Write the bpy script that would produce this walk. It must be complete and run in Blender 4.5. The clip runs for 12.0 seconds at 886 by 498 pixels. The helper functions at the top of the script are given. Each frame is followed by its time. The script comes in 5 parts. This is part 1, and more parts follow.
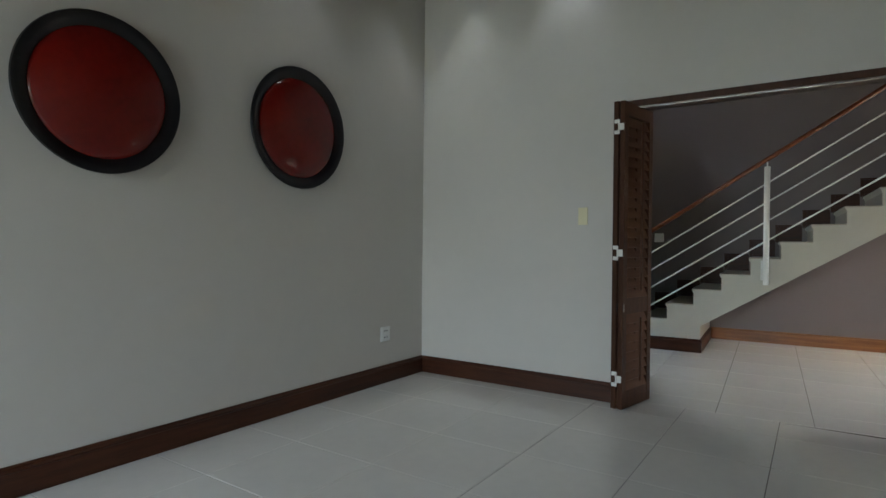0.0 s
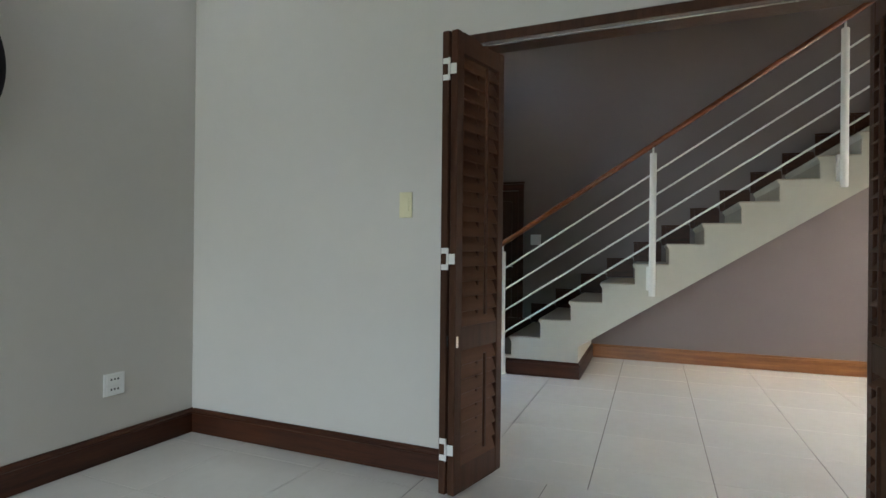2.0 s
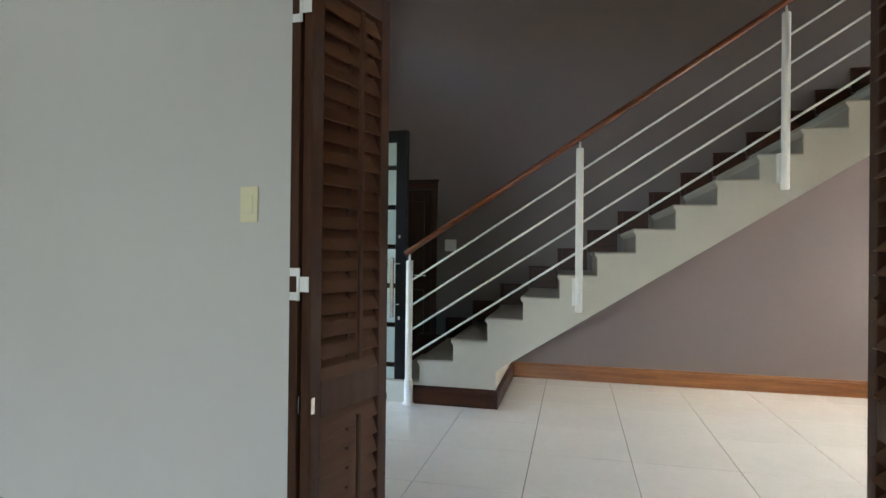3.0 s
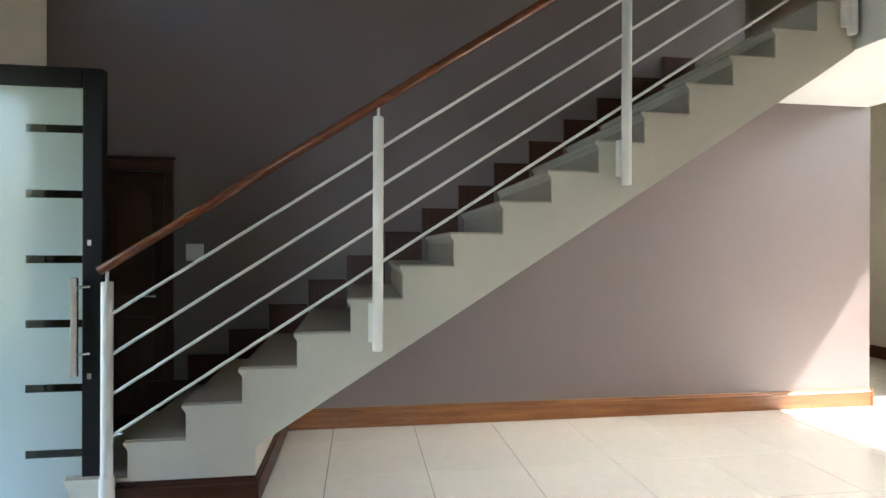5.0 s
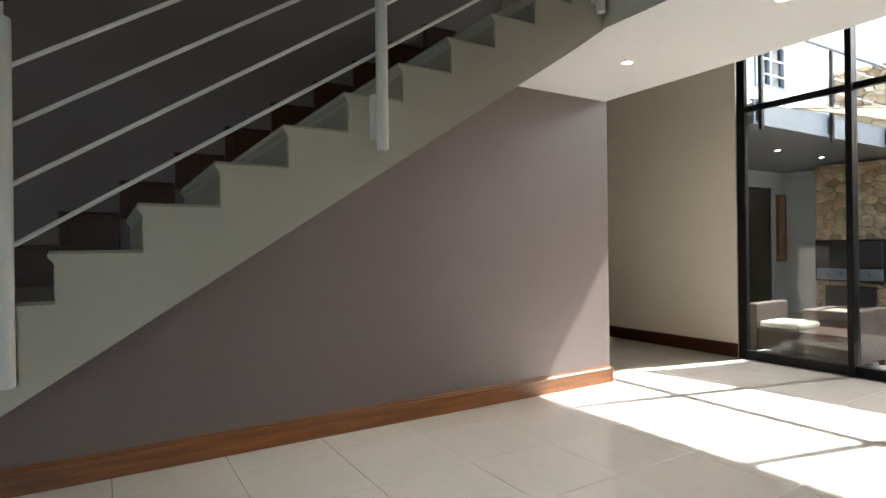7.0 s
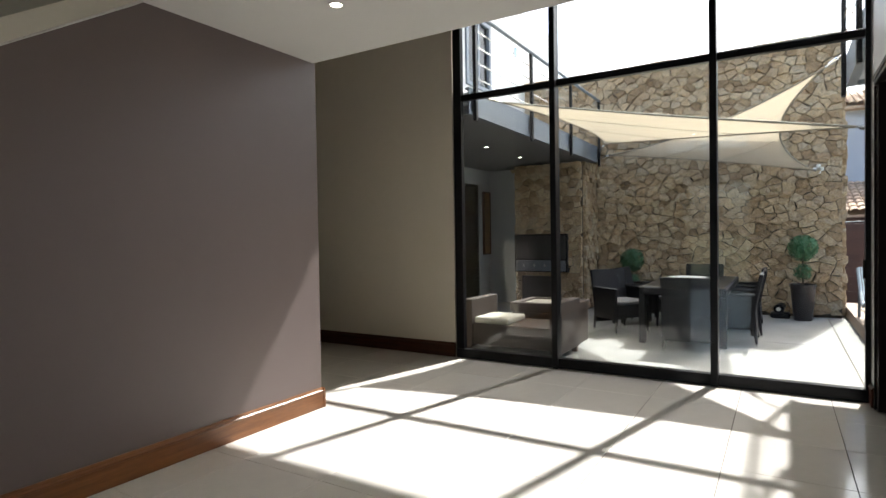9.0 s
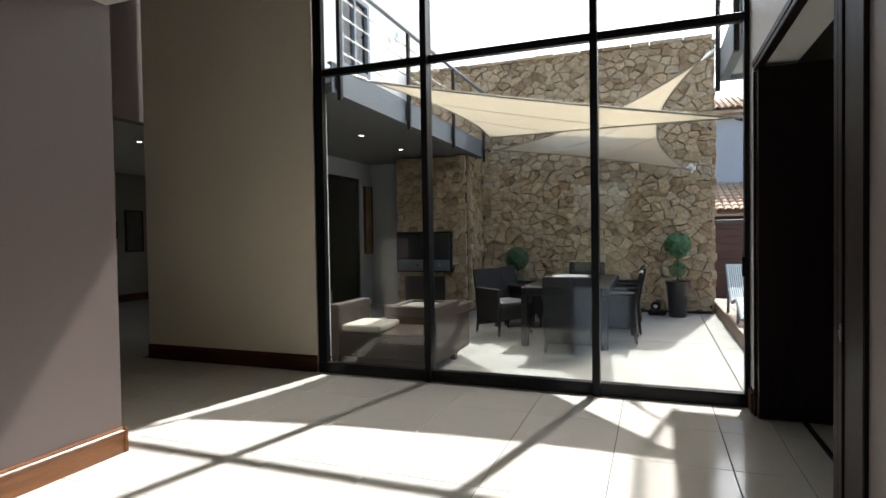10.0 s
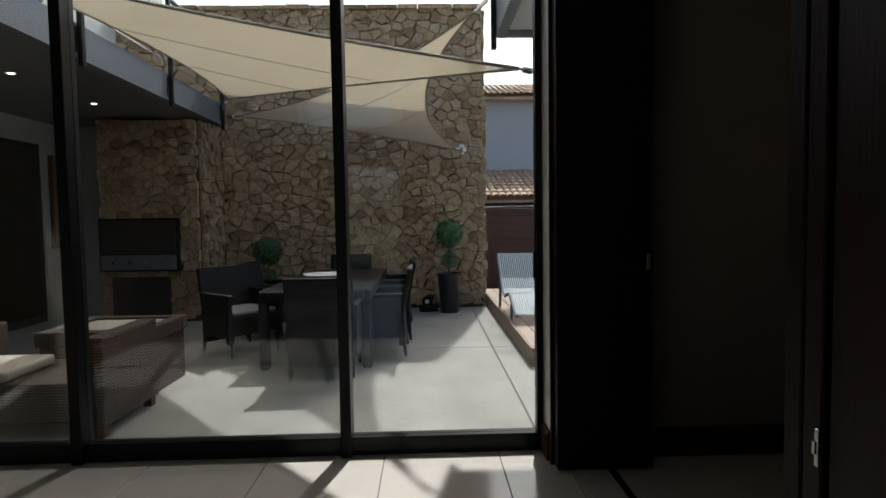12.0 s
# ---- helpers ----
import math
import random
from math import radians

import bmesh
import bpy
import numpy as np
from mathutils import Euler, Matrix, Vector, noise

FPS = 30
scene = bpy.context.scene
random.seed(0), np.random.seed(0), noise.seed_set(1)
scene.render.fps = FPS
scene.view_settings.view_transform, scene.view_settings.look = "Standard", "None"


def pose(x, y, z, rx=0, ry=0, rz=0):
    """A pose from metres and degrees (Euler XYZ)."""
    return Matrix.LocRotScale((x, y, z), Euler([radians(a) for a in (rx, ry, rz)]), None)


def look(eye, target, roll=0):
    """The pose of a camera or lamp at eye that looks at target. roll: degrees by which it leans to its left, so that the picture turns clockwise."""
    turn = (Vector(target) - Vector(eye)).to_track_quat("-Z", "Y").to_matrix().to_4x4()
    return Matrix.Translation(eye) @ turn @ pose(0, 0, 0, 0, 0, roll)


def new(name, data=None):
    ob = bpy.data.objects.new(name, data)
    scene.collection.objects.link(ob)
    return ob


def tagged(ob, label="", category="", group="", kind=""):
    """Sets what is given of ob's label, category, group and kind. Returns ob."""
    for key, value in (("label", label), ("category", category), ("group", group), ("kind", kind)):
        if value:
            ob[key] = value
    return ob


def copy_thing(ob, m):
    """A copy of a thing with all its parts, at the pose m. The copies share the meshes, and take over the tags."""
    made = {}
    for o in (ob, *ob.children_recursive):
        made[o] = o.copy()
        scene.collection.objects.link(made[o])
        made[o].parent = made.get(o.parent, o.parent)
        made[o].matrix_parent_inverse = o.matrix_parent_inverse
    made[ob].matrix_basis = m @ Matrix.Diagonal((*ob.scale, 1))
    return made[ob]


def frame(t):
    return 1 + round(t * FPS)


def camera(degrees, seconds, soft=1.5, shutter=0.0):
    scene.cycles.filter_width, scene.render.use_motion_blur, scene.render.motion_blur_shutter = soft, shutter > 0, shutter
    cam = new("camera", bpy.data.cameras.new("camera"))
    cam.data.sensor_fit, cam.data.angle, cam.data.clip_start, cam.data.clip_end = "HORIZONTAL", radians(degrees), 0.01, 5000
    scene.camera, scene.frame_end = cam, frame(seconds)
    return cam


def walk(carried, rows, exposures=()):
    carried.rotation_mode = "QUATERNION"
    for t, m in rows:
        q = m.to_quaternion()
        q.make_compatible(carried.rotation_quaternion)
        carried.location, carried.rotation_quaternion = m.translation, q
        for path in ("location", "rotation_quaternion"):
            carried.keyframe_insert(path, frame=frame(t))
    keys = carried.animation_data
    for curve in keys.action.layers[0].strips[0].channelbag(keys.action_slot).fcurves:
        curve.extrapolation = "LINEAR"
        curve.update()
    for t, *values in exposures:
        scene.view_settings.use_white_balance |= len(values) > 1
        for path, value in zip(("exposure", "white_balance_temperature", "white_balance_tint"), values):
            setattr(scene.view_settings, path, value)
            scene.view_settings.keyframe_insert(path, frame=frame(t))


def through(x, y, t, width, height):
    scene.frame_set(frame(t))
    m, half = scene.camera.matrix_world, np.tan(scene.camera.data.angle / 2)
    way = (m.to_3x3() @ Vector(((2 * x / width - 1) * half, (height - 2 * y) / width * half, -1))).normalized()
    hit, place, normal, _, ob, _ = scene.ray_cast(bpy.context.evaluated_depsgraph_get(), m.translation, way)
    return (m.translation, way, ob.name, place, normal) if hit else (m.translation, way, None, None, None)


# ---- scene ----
cam = camera(76.8, 12.0)
PATH = [
    (0, (0.361, 1.789, 1.191), (-0.651, 3.514, 1.176), 0.6),
    (0.5, (0.344, 2.19, 1.176), (-0.612, 3.947, 1.166), 0.7),
    (1, (0.357, 2.605, 1.182), (-0.53, 4.398, 1.176), 0.6),
    (1.5, (0.337, 2.992, 1.18), (-0.463, 4.825, 1.177), 0.6),
    (2, (0.327, 3.402, 1.189), (-0.378, 5.274, 1.192), 0.6),
    (2.5, (0.311, 3.813, 1.208), (-0.3, 5.717, 1.215), 0.5),
    (3, (0.277, 4.246, 1.259), (-0.178, 6.193, 1.266), 0.6),
    (3.2, (0.273, 4.419, 1.284), (-0.122, 6.38, 1.286), 0.6),
    (4.8, (0.234, 5.514, 1.331), (0.425, 7.504, 1.345), 0.3),
    (5, (0.228, 5.634, 1.352), (0.518, 7.613, 1.35), 0.2),
    (5.5, (0.315, 5.854, 1.343), (0.834, 7.785, 1.339), 0.1),
    (6, (0.432, 5.992, 1.304), (1.139, 7.863, 1.301), -0.1),
    (6.5, (0.513, 6.135, 1.278), (1.388, 7.934, 1.269), -0.1),
    (6.7, (0.55, 6.184, 1.25), (1.489, 7.95, 1.247), -0.4),
    (8.3, (1.044, 6.711, 1.294), (2.548, 8.029, 1.257), -0.8),
    (8.5, (1.16, 6.77, 1.278), (2.737, 8.0, 1.245), -0.9),
    (9, (1.476, 6.906, 1.271), (3.186, 7.943, 1.231), -0.9),
    (9.5, (1.834, 6.98, 1.258), (3.633, 7.851, 1.212), -0.9),
    (10, (2.224, 6.971, 1.241), (4.095, 7.677, 1.193), -0.9),
    (10.5, (2.619, 6.962, 1.218), (4.535, 7.531, 1.166), -1.1),
    (11, (3.0, 6.941, 1.219), (4.964, 7.311, 1.143), -1.0),
    (11.5, (3.402, 6.939, 1.198), (5.393, 7.109, 1.108), -0.8),
    (12, (3.71, 6.955, 1.236), (5.707, 6.894, 1.13), -0.9),
]
EXPOSURES = [(0.0, 4.22), (1.5, 4.6), (3.0, 4.82), (5.0, 4.82), (6.5, 4.05), (8.5, 2.78), (9.5, 2.48), (10.5, 2.2), (11.2, 1.78), (12.0, 1.25)]
walk(cam, [(t, look(eye, target, roll)) for t, eye, target, roll in PATH], EXPOSURES)

# ---- light ----
SUN = Vector((1.92, -0.47, 2.70)).normalized()
world = bpy.data.worlds.new("sky")
scene.world = world
world.use_nodes = True
wn = world.node_tree.nodes
wn.clear()
sky = wn.new("ShaderNodeTexSky")
sky.sky_type = "NISHITA"
sky.sun_disc = False
sky.sun_elevation = math.asin(SUN.z)
sky.sun_rotation = math.atan2(SUN.x, SUN.y)
sky.dust_density, sky.air_density, sky.ozone_density = 4.5, 1.0, 1.0
bgd = wn.new("ShaderNodeBackground")
bgd.inputs["Strength"].default_value = 0.108
wout = wn.new("ShaderNodeOutputWorld")
world.node_tree.links.new(sky.outputs[0], bgd.inputs[0])
world.node_tree.links.new(bgd.outputs[0], wout.inputs[0])

sun_data = bpy.data.lights.new("sun", "SUN")
sun_data.energy, sun_data.angle, sun_data.color = 1.6, radians(1.0), (1.0, 0.985, 0.97)
sun = new("sun", sun_data)
sun.matrix_world = look(tuple(SUN * 30), (0, 0, 0))


def area_lamp(name, eye, target, sx, sy, watts, colour=(1, 1, 1)):
    d = bpy.data.lights.new(name, "AREA")
    d.shape, d.size, d.size_y, d.energy, d.color = "RECTANGLE", sx, sy, watts, colour
    ob = new(name, d)
    ob.matrix_world = look(eye, target)
    return ob


def spot_lamp(name, eye, watts, angle=70, colour=(1, 0.93, 0.82)):
    d = bpy.data.lights.new(name, "SPOT")
    d.energy, d.spot_size, d.spot_blend, d.shadow_soft_size, d.color = watts, radians(angle), 0.7, 0.03, colour
    ob = new(name, d)
    ob.matrix_world = look(eye, (eye[0], eye[1] + 0.001, 0))
    return ob


# daylight of the large windows behind the walker
area_lamp("window_daylight", (-1.25, -3.5, 2.8), (-0.6, 5, 1.0), 2.6, 2.2, 25.0, (0.72, 0.86, 1.0))
# the room's recessed ceiling lights, whose pools show high on the walls
for lx, ly in ((-2.16, 4.7), (-2.14, 5.7), (-1.95, 5.92), (-1.05, 5.92)):
    spot_lamp("ceiling_downlight", (lx, ly, 3.6), 0.4, 80, (0.8, 0.9, 1.0))


# ---- materials ----
def mat(name, col, rough=0.5, metal=0.0, var=0.1, scale=2.0, bump=0.05, bscale=80.0, col2=None, stretch=(1, 1, 1), rand=0.0, spec=0.5, coat=0.0):
    m = bpy.data.materials.new(name)
    m.use_nodes = True
    nt = m.node_tree
    n, l = nt.nodes, nt.links
    b = n["Principled BSDF"]
    tc = n.new("ShaderNodeTexCoord")
    mp = n.new("ShaderNodeMapping")
    mp.inputs["Scale"].default_value = stretch
    l.new(tc.outputs["Object"], mp.inputs[0])
    big, small = n.new("ShaderNodeTexNoise"), n.new("ShaderNodeTexNoise")
    big.inputs["Scale"].default_value, small.inputs["Scale"].default_value = scale, scale * 9
    big.inputs["Detail"].default_value, small.inputs["Detail"].default_value = 4, 6
    l.new(mp.outputs[0], big.inputs[0]), l.new(mp.outputs[0], small.inputs[0])
    add = n.new("ShaderNodeMath")
    add.operation = "MULTIPLY_ADD"
    add.inputs[1].default_value = 0.5
    l.new(small.outputs[0], add.inputs[0]), l.new(big.outputs[0], add.inputs[2])
    last = add.outputs[0]
    if rand:
        oi = n.new("ShaderNodeObjectInfo")
        r = n.new("ShaderNodeMath")
        r.operation = "MULTIPLY_ADD"
        r.inputs[1].default_value = rand
        l.new(oi.outputs["Random"], r.inputs[0]), l.new(last, r.inputs[2])
        last = r.outputs[0]
    ramp = n.new("ShaderNodeValToRGB")
    c2 = col2 or tuple(c * (1 + var) for c in col)
    c1 = col if col2 else tuple(c * (1 - var) for c in col)
    ramp.color_ramp.elements[0].color, ramp.color_ramp.elements[1].color = (*c1, 1), (*c2, 1)
    ramp.color_ramp.elements[0].position, ramp.color_ramp.elements[1].position = 0.45, 1.05 if not rand else 1.05 + rand * 0.5
    l.new(last, ramp.inputs[0])
    l.new(ramp.outputs[0], b.inputs["Base Color"])
    rr = n.new("ShaderNodeMapRange")
    rr.inputs["To Min"].default_value, rr.inputs["To Max"].default_value = max(rough * 0.8, 0.02), min(rough * 1.2, 1)
    l.new(small.outputs[0], rr.inputs[0]), l.new(rr.outputs[0], b.inputs["Roughness"])
    b.inputs["Metallic"].default_value = metal
    b.inputs["Specular IOR Level"].default_value = spec
    b.inputs["Coat Weight"].default_value = coat
    b.inputs["Coat Roughness"].default_value = 0.08
    if bump:
        t = n.new("ShaderNodeTexNoise")
        t.inputs["Scale"].default_value, t.inputs["Detail"].default_value = bscale, 5
        l.new(mp.outputs[0], t.inputs[0])
        bp = n.new("ShaderNodeBump")
        bp.inputs["Strength"].default_value, bp.inputs["Distance"].default_value = bump, 0.01
        l.new(t.outputs[0], bp.inputs["Height"]), l.new(bp.outputs[0], b.inputs["Normal"])
    return m


def weave_mat(name, col, col2, size=0.013):
    """Woven strands: two crossed waves as relief and tone."""
    m = bpy.data.materials.new(name)
    m.use_nodes = True
    n, l = m.node_tree.nodes, m.node_tree.links
    b = n["Principled BSDF"]
    tc = n.new("ShaderNodeTexCoord")
    waves = []
    for d in ("Z", "DIAGONAL"):
        w = n.new("ShaderNodeTexWave")
        w.bands_direction = d
        w.inputs["Scale"].default_value = 0.314 / size * (1 if d == "Z" else 1.7)
        w.inputs["Distortion"].default_value = 2.0
        w.inputs["Detail Scale"].default_value = 3.0
        l.new(tc.outputs["Object"], w.inputs[0])
        waves.append(w)
    mul = n.new("ShaderNodeMath")
    mul.operation = "MULTIPLY"
    l.new(waves[0].outputs["Fac"], mul.inputs[0]), l.new(waves[1].outputs["Fac"], mul.inputs[1])
    ramp = n.new("ShaderNodeValToRGB")
    ramp.color_ramp.elements[0].color, ramp.color_ramp.elements[1].color = (*col, 1), (*col2, 1)
    l.new(mul.outputs[0], ramp.inputs[0]), l.new(ramp.outputs[0], b.inputs["Base Color"])
    bp = n.new("ShaderNodeBump")
    bp.inputs["Strength"].default_value, bp.inputs["Distance"].default_value = 0.8, 0.006
    l.new(mul.outputs[0], bp.inputs["Height"]), l.new(bp.outputs[0], b.inputs["Normal"])
    b.inputs["Roughness"].default_value = 0.55
    b.inputs["Specular IOR Level"].default_value = 0.25
    return m


def glass_mat(name, tint=(0.93, 0.96, 0.95), gloss=1.0):
    m = bpy.data.materials.new(name)
    m.use_nodes = True
    n, l = m.node_tree.nodes, m.node_tree.links
    n.clear()
    out, mix, fr = n.new("ShaderNodeOutputMaterial"), n.new("ShaderNodeMixShader"), n.new("ShaderNodeFresnel")
    tr, gl = n.new("ShaderNodeBsdfTransparent"), n.new("ShaderNodeBsdfGlossy")
    tr.inputs[0].default_value = (*tint, 1)
    gl.inputs["Roughness"].default_value = 0.0
    fr.inputs["IOR"].default_value = 1.45 * gloss
    l.new(fr.outputs[0], mix.inputs[0]), l.new(tr.outputs[0], mix.inputs[1]), l.new(gl.outputs[0], mix.inputs[2])
    l.new(mix.outputs[0], out.inputs[0])
    return m


def frosted_mat(name):
    m = bpy.data.materials.new(name)
    m.use_nodes = True
    n, l = m.node_tree.nodes, m.node_tree.links
    n.clear()
    out, mix, mix2 = n.new("ShaderNodeOutputMaterial"), n.new("ShaderNodeMixShader"), n.new("ShaderNodeMixShader")
    tl, df, gl, fr = n.new("ShaderNodeBsdfTranslucent"), n.new("ShaderNodeBsdfDiffuse"), n.new("ShaderNodeBsdfGlossy"), n.new("ShaderNodeFresnel")
    tl.inputs[0].default_value, df.inputs[0].default_value = (0.78, 0.92, 0.88, 1), (0.66, 0.78, 0.74, 1)
    gl.inputs["Roughness"].default_value = 0.12
    mix.inputs[0].default_value = 0.45
    l.new(tl.outputs[0], mix.inputs[1]), l.new(df.outputs[0], mix.inputs[2])
    l.new(fr.outputs[0], mix2.inputs[0]), l.new(mix.outputs[0], mix2.inputs[1]), l.new(gl.outputs[0], mix2.inputs[2])
    l.new(mix2.outputs[0], out.inputs[0])
    return m


def cloth_mat(name, col, through=0.4, mesh=0.0):
    m = mat(name, col, 0.8, 0, 0.06, 1.5, 0.1, 300)
    n, l = m.node_tree.nodes, m.node_tree.links
    b, out = n["Principled BSDF"], n["Material Output"]
    tl, mix = n.new("ShaderNodeBsdfTranslucent"), n.new("ShaderNodeMixShader")
    tl.inputs[0].default_value = (*col, 1)
    mix.inputs[0].default_value = through
    l.new(b.outputs[0], mix.inputs[1]), l.new(tl.outputs[0], mix.inputs[2]), l.new(mix.outputs[0], out.inputs[0])
    if mesh:
        # open knit: some light passes straight through
        tr, mix2 = n.new("ShaderNodeBsdfTransparent"), n.new("ShaderNodeMixShader")
        mix2.inputs[0].default_value = mesh
        l.new(mix.outputs[0], mix2.inputs[1]), l.new(tr.outputs[0], mix2.inputs[2]), l.new(mix2.outputs[0], out.inputs[0])
    return m


def glow_mat(name, col, power):
    m = bpy.data.materials.new(name)
    m.use_nodes = True
    b = m.node_tree.nodes["Principled BSDF"]
    b.inputs["Emission Color"].default_value, b.inputs["Emission Strength"].default_value = (*col, 1), power
    return m


def stone_mat(name):
    """Split sandstone: each block its own brown, gold, tan or grey, with veins, grit and rough relief."""
    m = bpy.data.materials.new(name)
    m.use_nodes = True
    n, l = m.node_tree.nodes, m.node_tree.links
    b = n["Principled BSDF"]
    tc, oi, gi = n.new("ShaderNodeTexCoord"), n.new("ShaderNodeObjectInfo"), n.new("ShaderNodeNewGeometry")
    big, fine = n.new("ShaderNodeTexNoise"), n.new("ShaderNodeTexNoise")
    for t, s, d in ((big, 5.0, 5), (fine, 34.0, 8)):
        t.inputs["Scale"].default_value, t.inputs["Detail"].default_value = s, d
        l.new(tc.outputs["Object"], t.inputs[0])
    a = n.new("ShaderNodeMath")
    l.new(oi.outputs["Random"], a.inputs[0]), l.new(gi.outputs["Random Per Island"], a.inputs[1])
    f = n.new("ShaderNodeMath")
    f.operation = "FRACT"
    l.new(a.outputs[0], f.inputs[0])
    mx = n.new("ShaderNodeMath")
    mx.operation = "MULTIPLY_ADD"
    mx.inputs[1].default_value, mx.inputs[2].default_value = 0.5, -0.12
    l.new(big.outputs[0], mx.inputs[0])
    ad = n.new("ShaderNodeMath")
    l.new(mx.outputs[0], ad.inputs[0])
    sc = n.new("ShaderNodeMath")
    sc.operation = "MULTIPLY"
    sc.inputs[1].default_value = 0.7
    l.new(f.outputs[0], sc.inputs[0]), l.new(sc.outputs[0], ad.inputs[1])
    ramp = n.new("ShaderNodeValToRGB")
    e = ramp.color_ramp.elements
    e[0].position, e[0].color = 0.1, (0.25, 0.17, 0.095, 1)
    e[1].position, e[1].color = 0.95, (0.5, 0.45, 0.37, 1)
    for p, c in ((0.35, (0.39, 0.285, 0.175, 1)), (0.55, (0.48, 0.37, 0.235, 1)), (0.74, (0.42, 0.34, 0.24, 1)), (0.86, (0.52, 0.42, 0.28, 1))):
        e.new(p).color = c
    l.new(ad.outputs[0], ramp.inputs[0])
    dk = n.new("ShaderNodeMix")
    dk.data_type, dk.blend_type = "RGBA", "MULTIPLY"
    dk.inputs["Factor"].default_value = 0.55
    r2 = n.new("ShaderNodeValToRGB")
    r2.color_ramp.elements[0].position, r2.color_ramp.elements[1].position = 0.3, 0.62
    r2.color_ramp.elements[0].color = (0.35, 0.3, 0.25, 1)
    l.new(fine.outputs[0], r2.inputs[0]), l.new(ramp.outputs[0], dk.inputs["A"]), l.new(r2.outputs[0], dk.inputs["B"])
    l.new(dk.outputs["Result"], b.inputs["Base Color"])
    b.inputs["Roughness"].default_value = 0.85
    bp = n.new("ShaderNodeBump")
    bp.inputs["Strength"].default_value, bp.inputs["Distance"].default_value = 0.9, 0.02
    mid = n.new("ShaderNodeTexNoise")
    mid.inputs["Scale"].default_value, mid.inputs["Detail"].default_value = 11.0, 6
    l.new(tc.outputs["Object"], mid.inputs[0])
    hm = n.new("ShaderNodeMath")
    hm.operation = "MULTIPLY_ADD"
    hm.inputs[1].default_value = 3.0
    l.new(mid.outputs[0], hm.inputs[0]), l.new(fine.outputs[0], hm.inputs[2])
    l.new(hm.outputs[0], bp.inputs["Height"]), l.new(bp.outputs[0], b.inputs["Normal"])
    return m


M_GREY = mat("grey_paint", (0.565, 0.535, 0.485), 0.55, var=0.03, scale=1.2, bump=0.06, bscale=220)
M_TAUPE = mat("taupe_paint", (0.172, 0.138, 0.13), 0.5, var=0.04, scale=1.0, bump=0.06, bscale=220)
M_CREAM = mat("cream_paint", (0.6, 0.55, 0.45), 0.55, var=0.03, scale=1.2, bump=0.06, bscale=220)
M_STAIR = mat("stair_paint", (0.5, 0.475, 0.39), 0.5, var=0.04, scale=1.5, bump=0.06, bscale=180)
M_WHITE = mat("white_paint", (0.66, 0.65, 0.62), 0.55, var=0.03, scale=1.2, bump=0.05, bscale=220)
M_TILE = mat("porcelain_tile", (0.71, 0.68, 0.62), 0.12, var=0.05, scale=1.6, bump=0.015, bscale=30, rand=0.15)
M_TREAD = mat("stair_tile", (0.36, 0.315, 0.245), 0.45, var=0.06, scale=2, bump=0.02, bscale=60)
M_GROUT = mat("grout", (0.12, 0.105, 0.085), 0.9, var=0.2, scale=9)
M_SKIRT = mat("skirting_wood", (0.022, 0.0065, 0.003), 0.4, col2=(0.075, 0.022, 0.008), scale=3, stretch=(0.6, 0.6, 9), bump=0.08, bscale=40, spec=0.3)
# lit copy of the skirting wood: the bright floor's glow is in its colour
M_SKIRTLIT = mat("lit_skirting_wood", (0.13, 0.046, 0.014), 0.35, col2=(0.3, 0.12, 0.036), scale=3, stretch=(0.6, 0.6, 9), bump=0.08, bscale=40)
M_DARKWOOD = mat("dark_door_wood", (0.04, 0.0155, 0.0075), 0.42, col2=(0.075, 0.03, 0.0145), scale=4, stretch=(6, 6, 0.4), bump=0.1, bscale=30, spec=0.25)
# the door wood again, with the side room's shade put into its colour
M_SHADEWOOD = mat("shade_darkened_wood", (0.006, 0.003, 0.003), 0.45, col2=(0.014, 0.007, 0.006), scale=4, stretch=(6, 6, 0.4), bump=0.1, bscale=30, spec=0.15)
M_SLAT = mat("slat_wood", (0.085, 0.034, 0.016), 0.42, col2=(0.13, 0.055, 0.026), scale=4, stretch=(0.5, 0.5, 7), bump=0.08, bscale=30, spec=0.25)
M_RAIL = mat("handrail_wood", (0.1, 0.03, 0.012), 0.25, col2=(0.2, 0.065, 0.025), scale=5, stretch=(0.5, 6, 6), bump=0.05, coat=0.4)
M_WMETAL = mat("white_metal", (0.76, 0.75, 0.7), 0.35, 0.0, var=0.03, bump=0.01)
M_CHROME = mat("bright_metal", (0.72, 0.72, 0.7), 0.25, 1.0, var=0.05, bump=0.02)
M_BLACKMETAL = mat("black_metal", (0.004, 0.004, 0.005), 0.4, 0.0, var=0.15, bump=0.02, spec=0.2)
M_STEELBLUE = mat("grey_steel_paint", (0.12, 0.14, 0.165), 0.5, 0.0, var=0.08, bump=0.03)
# unseen ceilings, made dark so that less light bounces onto the upper walls
M_CEILDARK = mat("unseen_dark_ceiling", (0.1, 0.06, 0.04), 0.5, col2=(0.16, 0.1, 0.07), scale=3, stretch=(0.5, 8, 1), bump=0.1)
# soffit grey lowered to deepen the shade under the balcony
M_SOFFIT = mat("shaded_soffit", (0.14, 0.14, 0.15), 0.7, var=0.05, scale=1.0, bump=0.05, bscale=80)
M_RED = mat("red_lacquer", (0.13, 0.005, 0.003), 0.22, var=0.3, scale=3, bump=0.02, bscale=18, spec=0.35, coat=0.15)
M_BLACKLAC = mat("black_lacquer", (0.008, 0.007, 0.008), 0.3, var=0.2, bump=0.02, bscale=18, spec=0.3, coat=0.1)
M_PLASTIC = mat("white_plastic", (0.8, 0.8, 0.77), 0.35, var=0.02, bump=0.0)
